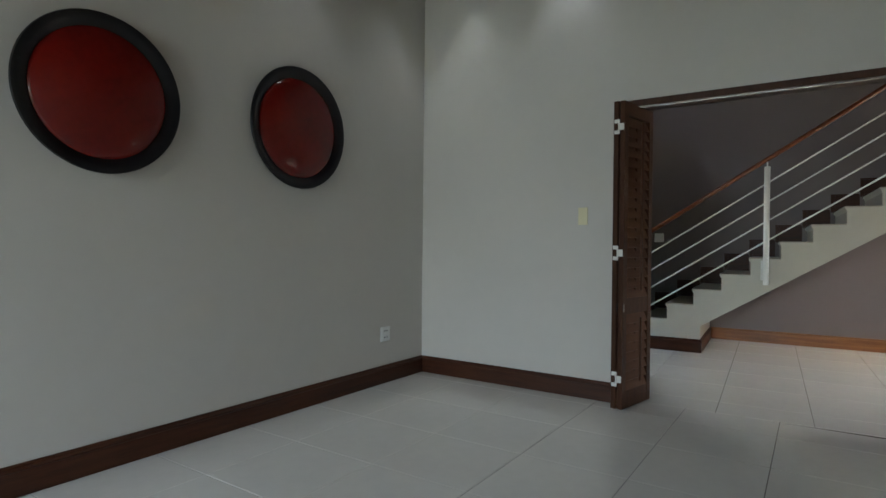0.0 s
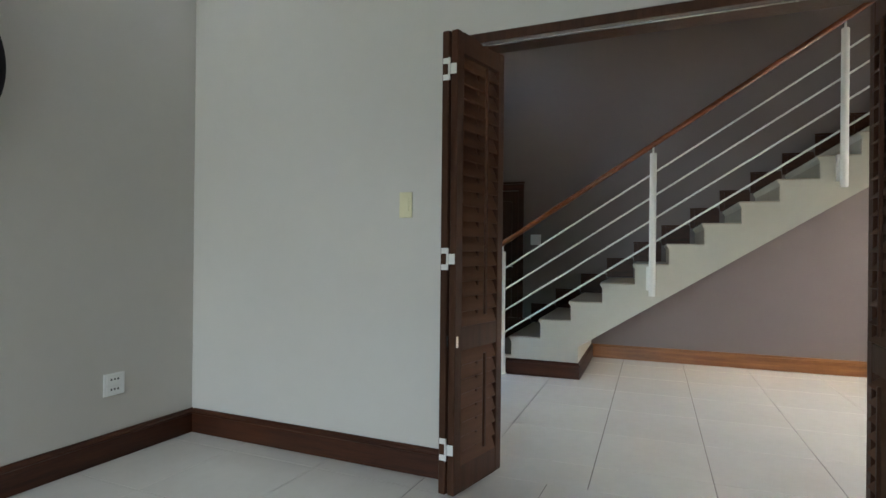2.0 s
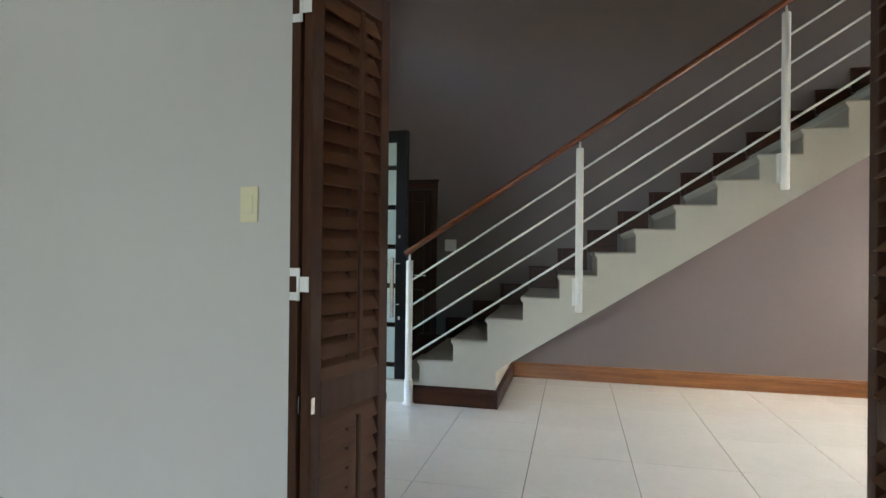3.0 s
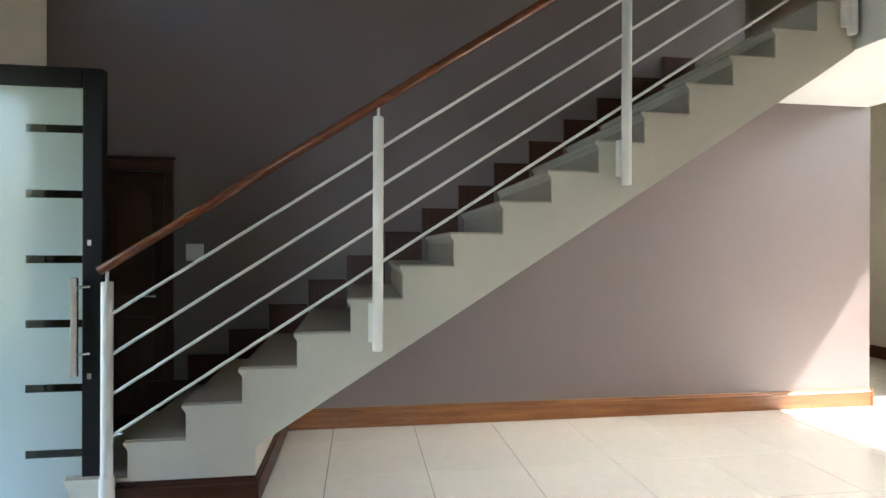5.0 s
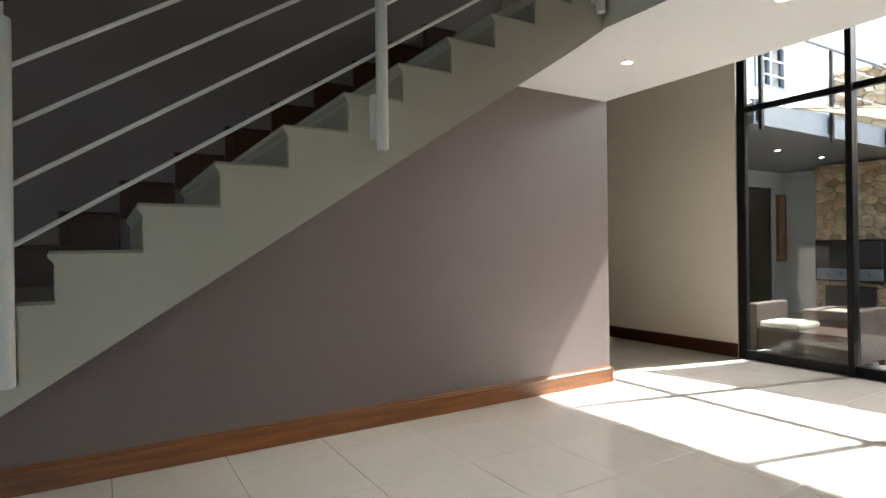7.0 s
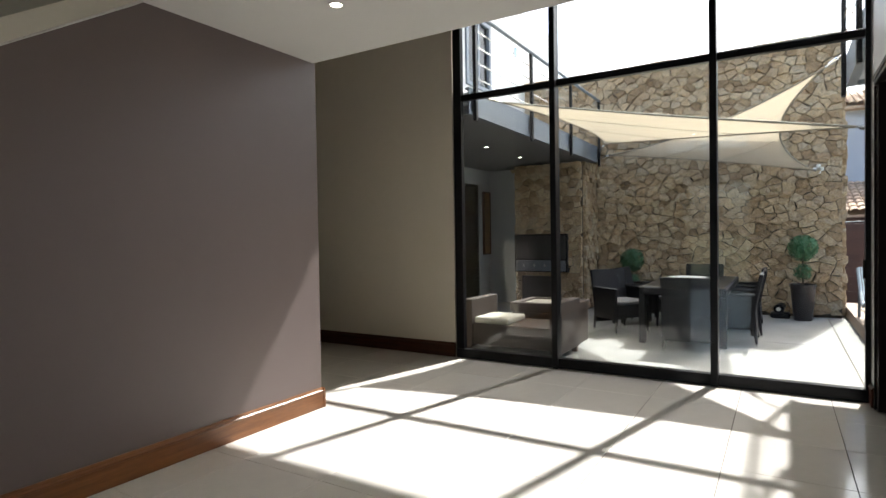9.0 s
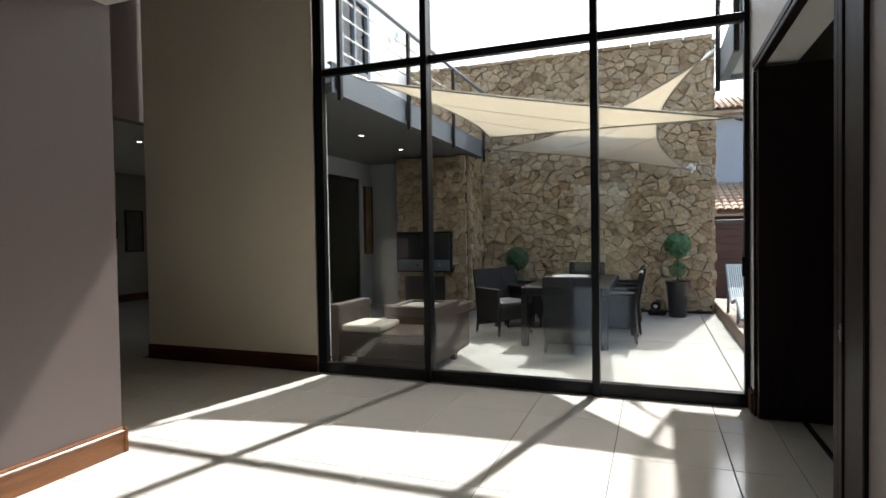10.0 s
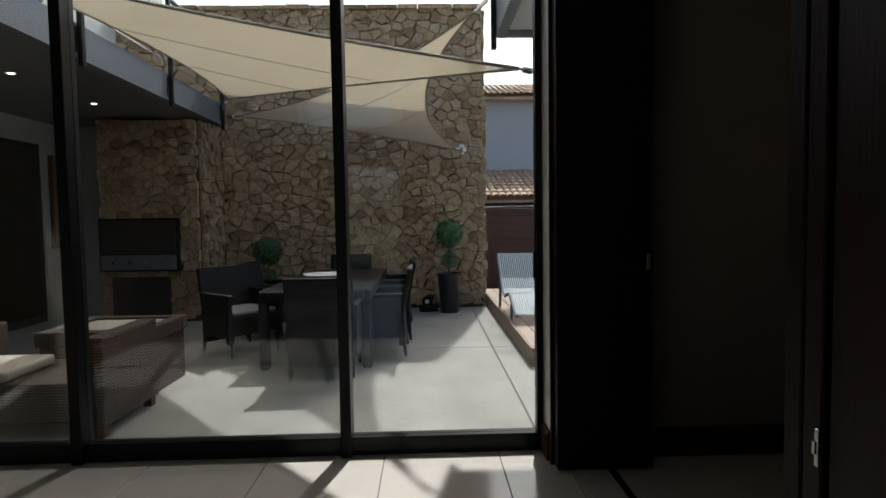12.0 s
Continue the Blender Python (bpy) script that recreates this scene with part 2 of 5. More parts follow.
M_IVORY = mat("ivory_plastic", (0.72, 0.66, 0.42), 0.35, var=0.02, bump=0.0)
M_DARKPLASTIC = mat("dark_plastic", (0.02, 0.02, 0.02), 0.4, var=0.1, bump=0.0)
M_GLASS = glass_mat("clear_glass")
M_CLEAR = glass_mat("stripe_glass", (0.55, 0.62, 0.58))
M_FROST = frosted_mat("frosted_glass")
M_PATIO = mat("exposed_aggregate", (0.2, 0.195, 0.18), 0.75, col2=(0.29, 0.28, 0.262), scale=2.2, bump=0.5, bscale=150)
M_STONE = stone_mat("sandstone")
M_MORTAR = mat("stone_mortar", (0.08, 0.062, 0.044), 0.95, var=0.25, scale=8, bump=0.6, bscale=60)
M_DECK = mat("deck_board", (0.13, 0.085, 0.065), 0.65, col2=(0.3, 0.22, 0.17), scale=3, stretch=(0.7, 8, 8), bump=0.25, bscale=40, rand=0.3)
M_FENCE = mat("fence_board", (0.035, 0.015, 0.013), 0.5, col2=(0.08, 0.035, 0.028), scale=3, stretch=(8, 0.6, 8), bump=0.15, bscale=40, rand=0.3)
M_SAIL = cloth_mat("sail_cloth", (0.59, 0.51, 0.38), 0.3, 0.1)
M_SAILHEM = cloth_mat("sail_hem", (0.3, 0.27, 0.22), 0.1)
M_WICKER = weave_mat("dark_wicker", (0.003, 0.003, 0.005), (0.019, 0.019, 0.026))
M_WICKERB = weave_mat("brown_wicker", (0.022, 0.014, 0.011), (0.11, 0.08, 0.064), 0.017)
M_CUSH = mat("seat_cushion", (0.2, 0.2, 0.21), 0.9, var=0.1, bump=0.2, bscale=200)
M_CUSHL = mat("pale_cushion", (0.4, 0.37, 0.31), 0.9, var=0.08, bump=0.2, bscale=200)
M_LEAF = mat("topiary_leaf", (0.014, 0.06, 0.025), 0.5, col2=(0.05, 0.16, 0.065), scale=30, bump=0.0, rand=0.3)
M_BARK = mat("bark", (0.07, 0.045, 0.03), 0.9, var=0.3, scale=20, bump=0.4)
M_POT = mat("dark_pot", (0.018, 0.017, 0.02), 0.35, var=0.2, bump=0.05)
M_ROOF = mat("roof_tile", (0.3, 0.18, 0.115), 0.8, col2=(0.55, 0.4, 0.28), scale=2.5, bump=0.25, bscale=40, rand=0.5)
M_HOUSE = mat("house_plaster", (0.42, 0.44, 0.48), 0.8, var=0.05, scale=0.8, bump=0.1, bscale=60)
M_GROUND = mat("ground_soil", (0.07, 0.09, 0.035), 0.95, col2=(0.16, 0.15, 0.08), scale=0.6, bump=0.5, bscale=20)
# low wall colour carries the dimness of the unlit rooms
M_DARKROOM = mat("shade_darkened_wall", (0.2, 0.175, 0.15), 0.6, var=0.04, scale=1.0, bump=0.05)
M_LOUNGE = mat("blue_sling", (0.2, 0.27, 0.31), 0.6, var=0.08, bump=0.1, bscale=200)
M_PICT = mat("dark_picture", (0.02, 0.017, 0.015), 0.4, col2=(0.06, 0.045, 0.035), scale=5, bump=0.0)
M_PAINT = mat("abstract_painting", (0.12, 0.05, 0.02), 0.5, col2=(0.35, 0.2, 0.07), scale=6, bump=0.05)
M_DOWN = glow_mat("downlight_glow", (1, 0.95, 0.86), 3.5)


# ---- builders ----
def bx(bm, x0, x1, y0, y1, z0, z1, bevel=0.0, segs=1):
    v = [bm.verts.new((x, y, z)) for z in (z0, z1) for y in (y0, y1) for x in (x0, x1)]
    f = [bm.faces.new([v[i] for i in q]) for q in ((0, 2, 3, 1), (4, 5, 7, 6), (0, 1, 5, 4), (2, 6, 7, 3), (0, 4, 6, 2), (1, 3, 7, 5))]
    if bevel:
        bmesh.ops.bevel(bm, geom=list({e for q in f for e in q.edges}), offset=bevel, segments=segs, affect="EDGES", profile=0.5)
    return bm


def box(x0, x1, y0, y1, z0, z1, bevel=0.0, segs=1):
    return bx(bmesh.new(), x0, x1, y0, y1, z0, z1, bevel, segs)


def boxes(*rows):
    bm = bmesh.new()
    for r in rows:
        bx(bm, *r)
    return bm


def rod(bm, a, b, r0, r1=None, n=12):
    """A straight round bar from a to b."""
    a, b = Vector(a), Vector(b)
    q = (b - a).to_track_quat("Z", "Y").to_matrix().to_4x4()
    bmesh.ops.create_cone(bm, cap_ends=True, segments=n, radius1=r0, radius2=r0 if r1 is None else r1, depth=(b - a).length,
                          matrix=Matrix.Translation((a + b) / 2) @ q)
    return bm


def rods(*rows, n=12):
    bm = bmesh.new()
    for r in rows:
        rod(bm, *r, n=n)
    return bm


def sweep(bm, outline, along, a, b, fixed):
    """Extrudes an outline of (out, up) pairs along x or y from a to b. fixed: (start, sign) of the wall face."""
    base, sign = fixed
    ends = []
    for s in (a, b):
        ends.append([bm.verts.new((s, base + sign * o, u) if along == "x" else (base + sign * o, s, u)) for o, u in outline])
    k = len(outline)
    for i in range(k):
        bm.faces.new((ends[0][i], ends[0][(i + 1) % k], ends[1][(i + 1) % k], ends[1][i]))
    bm.faces.new(ends[0]), bm.faces.new(ends[1])
    bmesh.ops.recalc_face_normals(bm, faces=bm.faces)
    return bm


def lathe(bm, outline, n=32, centre=(0, 0, 0), caps=True):
    """Turns (radius, height) pairs round the z axis."""
    rings = []
    for r, z in outline:
        rings.append([bm.verts.new((centre[0] + r * math.cos(2 * math.pi * i / n), centre[1] + r * math.sin(2 * math.pi * i / n), centre[2] + z)) for i in range(n)])
    for a, b in zip(rings, rings[1:]):
        for i in range(n):
            bm.faces.new((a[i], a[(i + 1) % n], b[(i + 1) % n], b[i]))
    if caps:
        bm.faces.new(rings[0][::-1]), bm.faces.new(rings[-1])
    return bm


def part(name, bm, material, parent=None, label="", smooth=False):
    me = bpy.data.meshes.new(name)
    if smooth:
        for f in bm.faces:
            f.smooth = True
    bm.to_mesh(me)
    bm.free()
    me.materials.append(material)
    if smooth:
        me.set_sharp_from_angle(angle=radians(40))
    ob = new(name, me)
    ob.parent = parent
    if label:
        ob["label"] = label
    return ob


def thing(name, label, category, group="", at=(0, 0, 0)):
    ob = new(name)
    ob.location = at
    return tagged(ob, label, category, group)


def structure(name, bm, material, label="", category=""):
    return tagged(part(name, bm, material), label, category, kind="structure")


# the first room stands a few degrees off the hall's square
ROOM = Matrix.Translation((-1.6, 6.175, 0)) @ Matrix.Rotation(radians(-3.3), 4, "Z") @ Matrix.Translation((1.6, -6.175, 0))


def in_room(ob):
    ob.matrix_basis = ROOM @ ob.matrix_basis
    return ob


def piece(name, me, parent, place=(0, 0, 0), turn=0.0):
    ob = new(name, me)
    ob.parent = parent
    ob.location, ob.rotation_euler = place, (0, 0, turn)
    return ob


def to_mesh(name, bm, material):
    me = bpy.data.meshes.new(name)
    bm.to_mesh(me)
    bm.free()
    me.materials.append(material)
    return me


# ---- structure ----
HALL_TOP, ROOM_TOP = 5.0, 3.66
SY, WIN_X0, WIN_X1, WIN_Z0, WIN_Z1 = -1.8, -2.1, 0.3, 0.25, 2.35     # back wall of the first room and its window
XA, YB, YP, XG = -2.465, 6.175, 9.90, 6.62          # west wall, room wall, taupe wall, glazing
YS = 8.695                                         # near face of the staircase
LX0, LX1, LZ = -0.63, 1.32, 2.285                  # first folding door opening
RX0, RX1, RZ = 4.51, 6.42, 2.32                   # second folding door opening
in_room(structure("wall_west", box(XA - 0.15, XA, SY, YB, -0.05, ROOM_TOP), M_GREY, "light grey painted plaster wall with two plates", "wall"))
in_room(structure("wall_between", boxes(
    (XA - 0.15, LX0, YB, 6.34, -0.05, HALL_TOP), (LX0, LX1, YB, 6.34, LZ, HALL_TOP), (LX1, 2.45, YB, 6.34, -0.05, HALL_TOP)),
    M_GREY, "light grey painted plaster wall with a folding door opening", "wall"))
structure("wall_between_2", boxes(
    (RX0 - 0.178, RX1, 6.10, 6.34, RZ, HALL_TOP), (RX1, XG + 0.15, 6.10, 6.34, -0.05, HALL_TOP)),
    M_WHITE, "off-white plaster wall with a second folding door opening", "wall")
structure("wall_between_3", box(2.45, RX0 - 0.178, 6.10, 6.34, -0.05, HALL_TOP), M_TAUPE, "taupe painted plaster wall between the two openings", "wall")
structure("wall_taupe", boxes(
    (-2.1, -1.93, YP, YP + 0.16, -0.05, HALL_TOP), (-1.93, -1.17, YP, YP + 0.16, 1.9, HALL_TOP), (-1.17, 3.4, YP, YP + 0.16, -0.05, HALL_TOP), (3.4, 4.6, YP, YP + 0.16, -0.05, 2.95)),
    M_TAUPE, "taupe painted plaster wall behind the staircase", "wall")
structure("wall_entrance", boxes(
    (-2.1, -1.95, 6.34, 7.5, -0.05, HALL_TOP), (-2.1, -1.95, 7.5, 8.72, 2.36, 3.1), (-2.1, -1.95, 8.72, YP, -0.05, 3.1),
    (-2.1, -1.95, 7.5, 9.6, 3.75, HALL_TOP), (-2.1, -1.95, 9.6, YP, 3.1, HALL_TOP)),
    M_CREAM, "cream plaster wall round the front entrance", "wall")
structure("wall_pier", boxes((XG, XG + 0.2, 9.885, 11.95, -0.05, HALL_TOP), (XG, XG + 0.15, 6.34, 9.885, 4.25, HALL_TOP)),
          M_CREAM, "cream painted plaster pier beside the tall glazing", "wall")
structure("wall_corridor", box(4.45, 4.6, YP + 0.16, 12.0, -0.05, HALL_TOP), M_CREAM, "cream plaster corridor wall", "wall")
structure("wall_landing", boxes((2.9, 4.45, 11.2, 11.35, 2.6, HALL_TOP), (2.75, 2.9, YP + 0.16, 11.35, 2.6, HALL_TOP)), M_CREAM, "cream plaster walls of the upper landing passage", "wall")
structure("floor_5", box(2.9, 4.45, YP + 0.16, 11.2, 2.6, 2.95), M_TREAD, "tiled floor of the upper landing passage", "floor")
structure("wall_lintel", box(4.45, XG + 0.2, 12.0, 12.15, 2.48, HALL_TOP), M_TAUPE, "plaster lintel over the living room opening", "wall")
in_room(structure("wall_south", boxes((XA - 0.15, WIN_X0, SY - 0.15, SY, -0.05, ROOM_TOP), (WIN_X1, 2.45, SY - 0.15, SY, -0.05, ROOM_TOP),
                              (WIN_X0, WIN_X1, SY - 0.15, SY, -0.05, WIN_Z0), (WIN_X0, WIN_X1, SY - 0.15, SY, WIN_Z1, ROOM_TOP)), M_GREY, "grey plaster wall with a wide window", "wall"))
in_room(structure("wall_east", box(2.3, 2.45, SY, YB, -0.05, ROOM_TOP), M_GREY, "grey plaster wall", "wall"))
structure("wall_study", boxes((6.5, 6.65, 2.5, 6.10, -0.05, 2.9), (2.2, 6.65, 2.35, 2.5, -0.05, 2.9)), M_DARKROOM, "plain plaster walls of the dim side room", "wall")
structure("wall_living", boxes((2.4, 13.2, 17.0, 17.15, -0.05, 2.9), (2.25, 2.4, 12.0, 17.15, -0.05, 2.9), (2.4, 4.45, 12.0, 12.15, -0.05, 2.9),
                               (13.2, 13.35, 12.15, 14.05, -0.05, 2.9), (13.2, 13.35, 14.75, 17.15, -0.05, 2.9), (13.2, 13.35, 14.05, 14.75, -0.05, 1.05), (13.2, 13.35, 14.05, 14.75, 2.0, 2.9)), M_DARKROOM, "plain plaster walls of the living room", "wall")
in_room(structure("ceiling", box(XA - 0.15, 2.45, SY - 0.15, YB, ROOM_TOP, ROOM_TOP + 0.15), M_CEILDARK, "unseen ceiling of the room, dark to cut bounce light", "ceiling"))
structure("ceiling_2", box(-2.1, XG + 0.2, 5.9, 12.15, HALL_TOP, HALL_TOP + 0.15), M_CEILDARK, "unseen ceiling of the double-height hall, dark to cut bounce light", "ceiling")
# out of view, added to block sky light from the entrance opening
structure("ceiling_7", box(-6.4, -2.1, 6.75, 10.9, 2.75, 2.95), M_WHITE, "unseen white canopy added to cut daylight at the front entrance", "ceiling")
structure("ceiling_3", box(3.25, 4.58, 6.34, YP, 2.59, 2.95), M_WHITE, "white plaster underside of the landing bridge", "ceiling")
structure("ceiling_4", box(2.2, 6.65, 2.35, 6.10, 2.9, 3.0), M_WHITE, "white plaster ceiling of the side room", "ceiling")
structure("ceiling_5", box(2.25, 13.35, 12.15, 17.15, 2.6, 2.75), M_WHITE, "white plaster ceiling of the living room", "ceiling")

# skirting boards with a moulded top
SK = ((0, 0.002), (0.02, 0.002), (0.02, 0.118), (0.024, 0.124), (0.024, 0.130), (0.014, 0.137), (0.014, 0.143), (0.008, 0.152), (0, 0.152))


def skirting(along, a, b, base, sign, wood=None, label="dark reddish-brown varnished wooden skirting board along the wall"):
    bm = sweep(bmesh.new(), SK, along, a, b, (base, sign))
    return tagged(part("baseboard", bm, wood or M_SKIRT), label, "skirting", kind="structure")


in_room(skirting("y", SY, YB, XA, 1))
in_room(skirting("x", XA + 0.024, LX0 - 0.04, YB, -1))
in_room(skirting("x", LX1 + 0.04, 2.3, YB, -1))
LIT_SKIRT = "varnished wooden skirting board on the taupe wall, coloured as lit by the floor"
skirting("x", -0.32, 4.6, YP, -1, M_SKIRTLIT, LIT_SKIRT)
skirting("y", YP - 0.024, YP + 0.16, 4.6, 1, M_SKIRTLIT, LIT_SKIRT)
skirting("x", -1.0, -0.32, YS, -1)
skirting("y", YS - 0.024, YP - 0.024, -0.32, 1)
skirting("y", 9.885, 11.95, XG, -1)
skirting("x", RX0 - 1.9, RX0 - 0.19, 6.34, 1)
skirting("x", RX1 + 0.05, XG, 6.34, 1)
skirting("y", 2.5, 6.10, 6.5, -1)
skirting("x", 2.4, 13.2, 17.0, -1)
skirting("y", 8.80, YP, -1.95, 1)


# ---- floor tiles ----
def tile_mesh(w, d):
    bm = bmesh.new()
    e = 0.0018
    low = [bm.verts.new(p) for p in ((0, 0, -0.012), (w, 0, -0.012), (w, d, -0.012), (0, d, -0.012))]
    mid = [bm.verts.new(p) for p in ((0, 0, -e), (w, 0, -e), (w, d, -e), (0, d, -e))]
    top = [bm.verts.new(p) for p in ((e, e, 0), (w - e, e, 0), (w - e, d - e, 0), (e, d - e, 0))]
    for i in range(4):
        j = (i + 1) % 4
        bm.faces.new((low[i], low[j], mid[j], mid[i])), bm.faces.new((mid[i], mid[j], top[j], top[i]))
    bm.faces.new(top)
    return to_mesh("tile", bm, M_TILE)


floor = structure("floor", box(-3.4, XG + 0.15, SY - 0.3, 12.1, -0.05, -0.0045), M_GROUT, "glossy cream porcelain floor tiles with dark joints", "floor")
structure("floor_2", box(2.25, 13.35, 12.1, 17.15, -0.05, 0.0), M_TILE, "cream tiled floor of the living room", "floor")
TILES = {}


def lay_tiles(x0, x1, y0, y1, ox, oy, turn=None, pitch=0.6, gap=0.0035):
    i0, i1 = math.floor((x0 - ox) / pitch), math.ceil((x1 - ox) / pitch)
    j0, j1 = math.floor((y0 - oy) / pitch), math.ceil((y1 - oy) / pitch)
    for i in range(i0, i1):
        for j in range(j0, j1):
            a, b = max(x0, ox + i * pitch) + gap / 2, min(x1, ox + (i + 1) * pitch) - gap / 2
            c, d = max(y0, oy + j * pitch) + gap / 2, min(y1, oy + (j + 1) * pitch) - gap / 2
            if b - a < 0.02 or d - c < 0.02:
                continue
            key = (round(b - a, 3), round(d - c, 3))
            if key not in TILES:
                TILES[key] = tile_mesh(*key)
            ob = piece("tile", TILES[key], floor, (a, c, 0))
            if turn:
                ob.matrix_basis = turn @ Matrix.Translation((a, c, -0.0015))

# ---- staircase ----
RISE, GO, X0 = 0.18, 0.2815, -1.232     # riser, going, first riser
NSTEP = 16
stairs = thing("staircase", "cream painted concrete staircase with open sloping underside", "staircase", at=(X0, YS, 0))
stairs.location = (0, 0, 0)


def prism(bm, pts, y0, y1):
    """A closed block with an outline of (x, z) pairs."""
    near, far = ([bm.verts.new((x, y, z)) for x, z in pts] for y in (y0, y1))
    n = len(pts)
    for i in range(n):
        bm.faces.new((near[i], near[(i + 1) % n], far[(i + 1) % n], far[i]))
    bm.faces.new(near[::-1]), bm.faces.new(far)


def stair_body():
    """The solid flight: stepped above with rounded nosings, sloping below, with a block on the floor."""
    bm = bmesh.new()

    def under(x):
        return 0.0 if x < -0.321 else 0.283 + (x + 0.35) * (2.576 - 0.283) / 3.6

    for k in range(1, NSTEP):
        xa, xb, z = X0 + GO * (k - 1), X0 + GO * k, RISE * k - 0.008
        cuts = [xa, -0.32, xb] if xa < -0.32 < xb else [xa, xb]
        for p, q in zip(cuts, cuts[1:]):
            zp, zq = (0.0, 0.0) if q <= -0.319 else (under(p), under(q))
            prism(bm, [(p, zp), (q, zq), (q, z), (p, z)], YS, YP - 0.002)
        prism(bm, [(xa, z - 0.045), (xa, z), (xa - 0.022, z), (xa - 0.02, z - 0.014), (xa - 0.006, z - 0.03)], YS, YP - 0.002)
    xe = X0 + GO * (NSTEP - 1)
    prism(bm, [(xe, under(xe)), (3.25, 2.585), (3.25, RISE * NSTEP), (xe, RISE * NSTEP)], YS, YP - 0.002)
    bmesh.ops.remove_doubles(bm, verts=bm.verts, dist=0.0004)
    bmesh.ops.recalc_face_normals(bm, faces=bm.faces)
    return bm


part("flight", stair_body(), M_STAIR, stairs)
cove = bmesh.new()
prism(cove, [(-0.31, 0.3), (3.24, 2.561), (3.24, 2.592), (-0.31, 0.331)], YP - 0.075, YP - 0.004)
bmesh.ops.recalc_face_normals(cove, faces=cove.faces)
part("cove_strip", cove, M_WHITE, stairs, "pale plaster strip under the flight, along the wall")
tread_bm = bmesh.new()
bx(tread_bm, -0.019, GO - 0.002, 0.012, YP - YS - 0.025, -0.0075, 0.004, 0.003, 2)
tread_me = to_mesh("tread", tread_bm, M_TREAD)
board = bmesh.new()
bx(board, -0.05, GO - 0.052, -0.022, 0.0, -0.002, 0.2, 0.004, 2)
bx(board, -0.056, GO - 0.058, -0.03, 0.0, 0.195, 0.215, 0.005, 2)
board_me = to_mesh("stair_skirting", board, M_SKIRT)
upright = box(-0.052, -0.006, -0.028, -0.0005, 0.02, 0.2, 0.005, 2)
upright_me = to_mesh("stair_skirting_upright", upright, M_SKIRT)
riser_me = to_mesh("riser", box(-0.004, -0.0005, 0.012, YP - YS - 0.035, -RISE + 0.012, -0.056), M_TREAD)
for k in range(1, NSTEP):
    piece("riser", riser_me, stairs, (X0 + GO * (k - 1), YS, RISE * k))
    piece("tread", tread_me, stairs, (X0 + GO * (k - 1), YS, RISE * k))
    piece("stair_skirting", board_me, stairs, (X0 + GO * (k - 1), YP - 0.003, RISE * k + 0.004))
    if k > 1:
        piece("stair_skirting_upright", upright_me, stairs, (X0 + GO * (k - 1), YP - 0.0032, RISE * k))

# ---- stair railing ----
SLOPE = 0.65                            # the rails rise a little steeper than the steps
railing = thing("stair_railing", "white metal stair railing with four bars and a wooden handrail", "railing")
YR = 8.660
rail_bm = bmesh.new()
rod(rail_bm, (-1.07, YR, 2.132 - 1.383 * SLOPE), (3.75, YR, 2.132 + 3.437 * SLOPE), 0.025, n=16)
part("handrail", rail_bm, M_RAIL, railing, "varnished reddish wooden handrail", True)
for zb in (1.878, 1.674, 1.472, 1.263):
    part("bar", rods(((-1.035, YR, zb - 1.348 * SLOPE), (3.6, YR, zb + 3.287 * SLOPE), 0.0085), n=8), M_WMETAL, railing, smooth=True)
for i, x in enumerate((-1.035, 0.318, 1.735, 3.2)):
    zt = 2.14 + (x - 0.313) * SLOPE
    low = 0.0 if i == 0 else zt - 1.345
    bm = bmesh.new()
    lathe(bm, [(0.024, 0), (0.0285, 0.006), (0.0285, zt - 0.085 - low - 0.006), (0.024, zt - 0.085 - low)], 16, (x, YR, low))
    post = part("post", bm, M_WMETAL, railing, smooth=True)
    pin = rods(((x, YR, zt - 0.09), (x, YR, zt - 0.022), 0.008), ((x, YR, zt - 0.024), (x - 0.024, YR, zt - 0.004), 0.008), n=10)
    part("pin", pin, M_WMETAL, post)
    if i:
        part("bracket", boxes((x - 0.05, x - 0.018, YR - 0.005, YS + 0.002, low + 0.05, low + 0.26, 0.004)), M_WMETAL, post)
    else:
        bm = bmesh.new()
        lathe(bm, [(0.05, 0), (0.05, 0.008), (0.036, 0.012), (0.034, 0.2)], 16, (x, YR, 0))
        part("foot_sleeve", bm, M_WMETAL, post)

# ---- door in the taupe wall ----
door3 = tagged(new("door_3"), "dark wooden door in a moulded reddish wooden frame", "door", kind="structure")
part("door_frame", boxes((-1.995, -1.93, YP - 0.022, YP + 0.1, 0.0, 1.9, 0.006), (-1.17, -1.105, YP - 0.022, YP + 0.1, 0.0, 1.9, 0.006),
                         (-1.995, -1.105, YP - 0.022, YP + 0.1, 1.9, 1.975, 0.006), (-2.0, -1.09, YP - 0.034, YP, 1.976, 2.0, 0.006)), M_SKIRT, door3)
part("door_leaf", boxes((-1.928, -1.172, YP + 0.06, YP + 0.1, 0.01, 1.897)), M_DARKWOOD, door3)
for z0, z1 in ((0.15, 0.85), (1.0, 1.78)):
    for x0, x1 in ((-1.84, -1.59), (-1.51, -1.26)):
        part("door_panel", box(x0, x1, YP + 0.045, YP + 0.062, z0, z1, 0.012, 2), M_DARKWOOD, door3)
part("door_handle", rods(((-1.24, YP + 0.06, 1.0), (-1.24, YP + 0.01, 1.0), 0.009), ((-1.24, YP + 0.012, 1.0), (-1.36, YP + 0.012, 1.0), 0.008)), M_CHROME, door3)

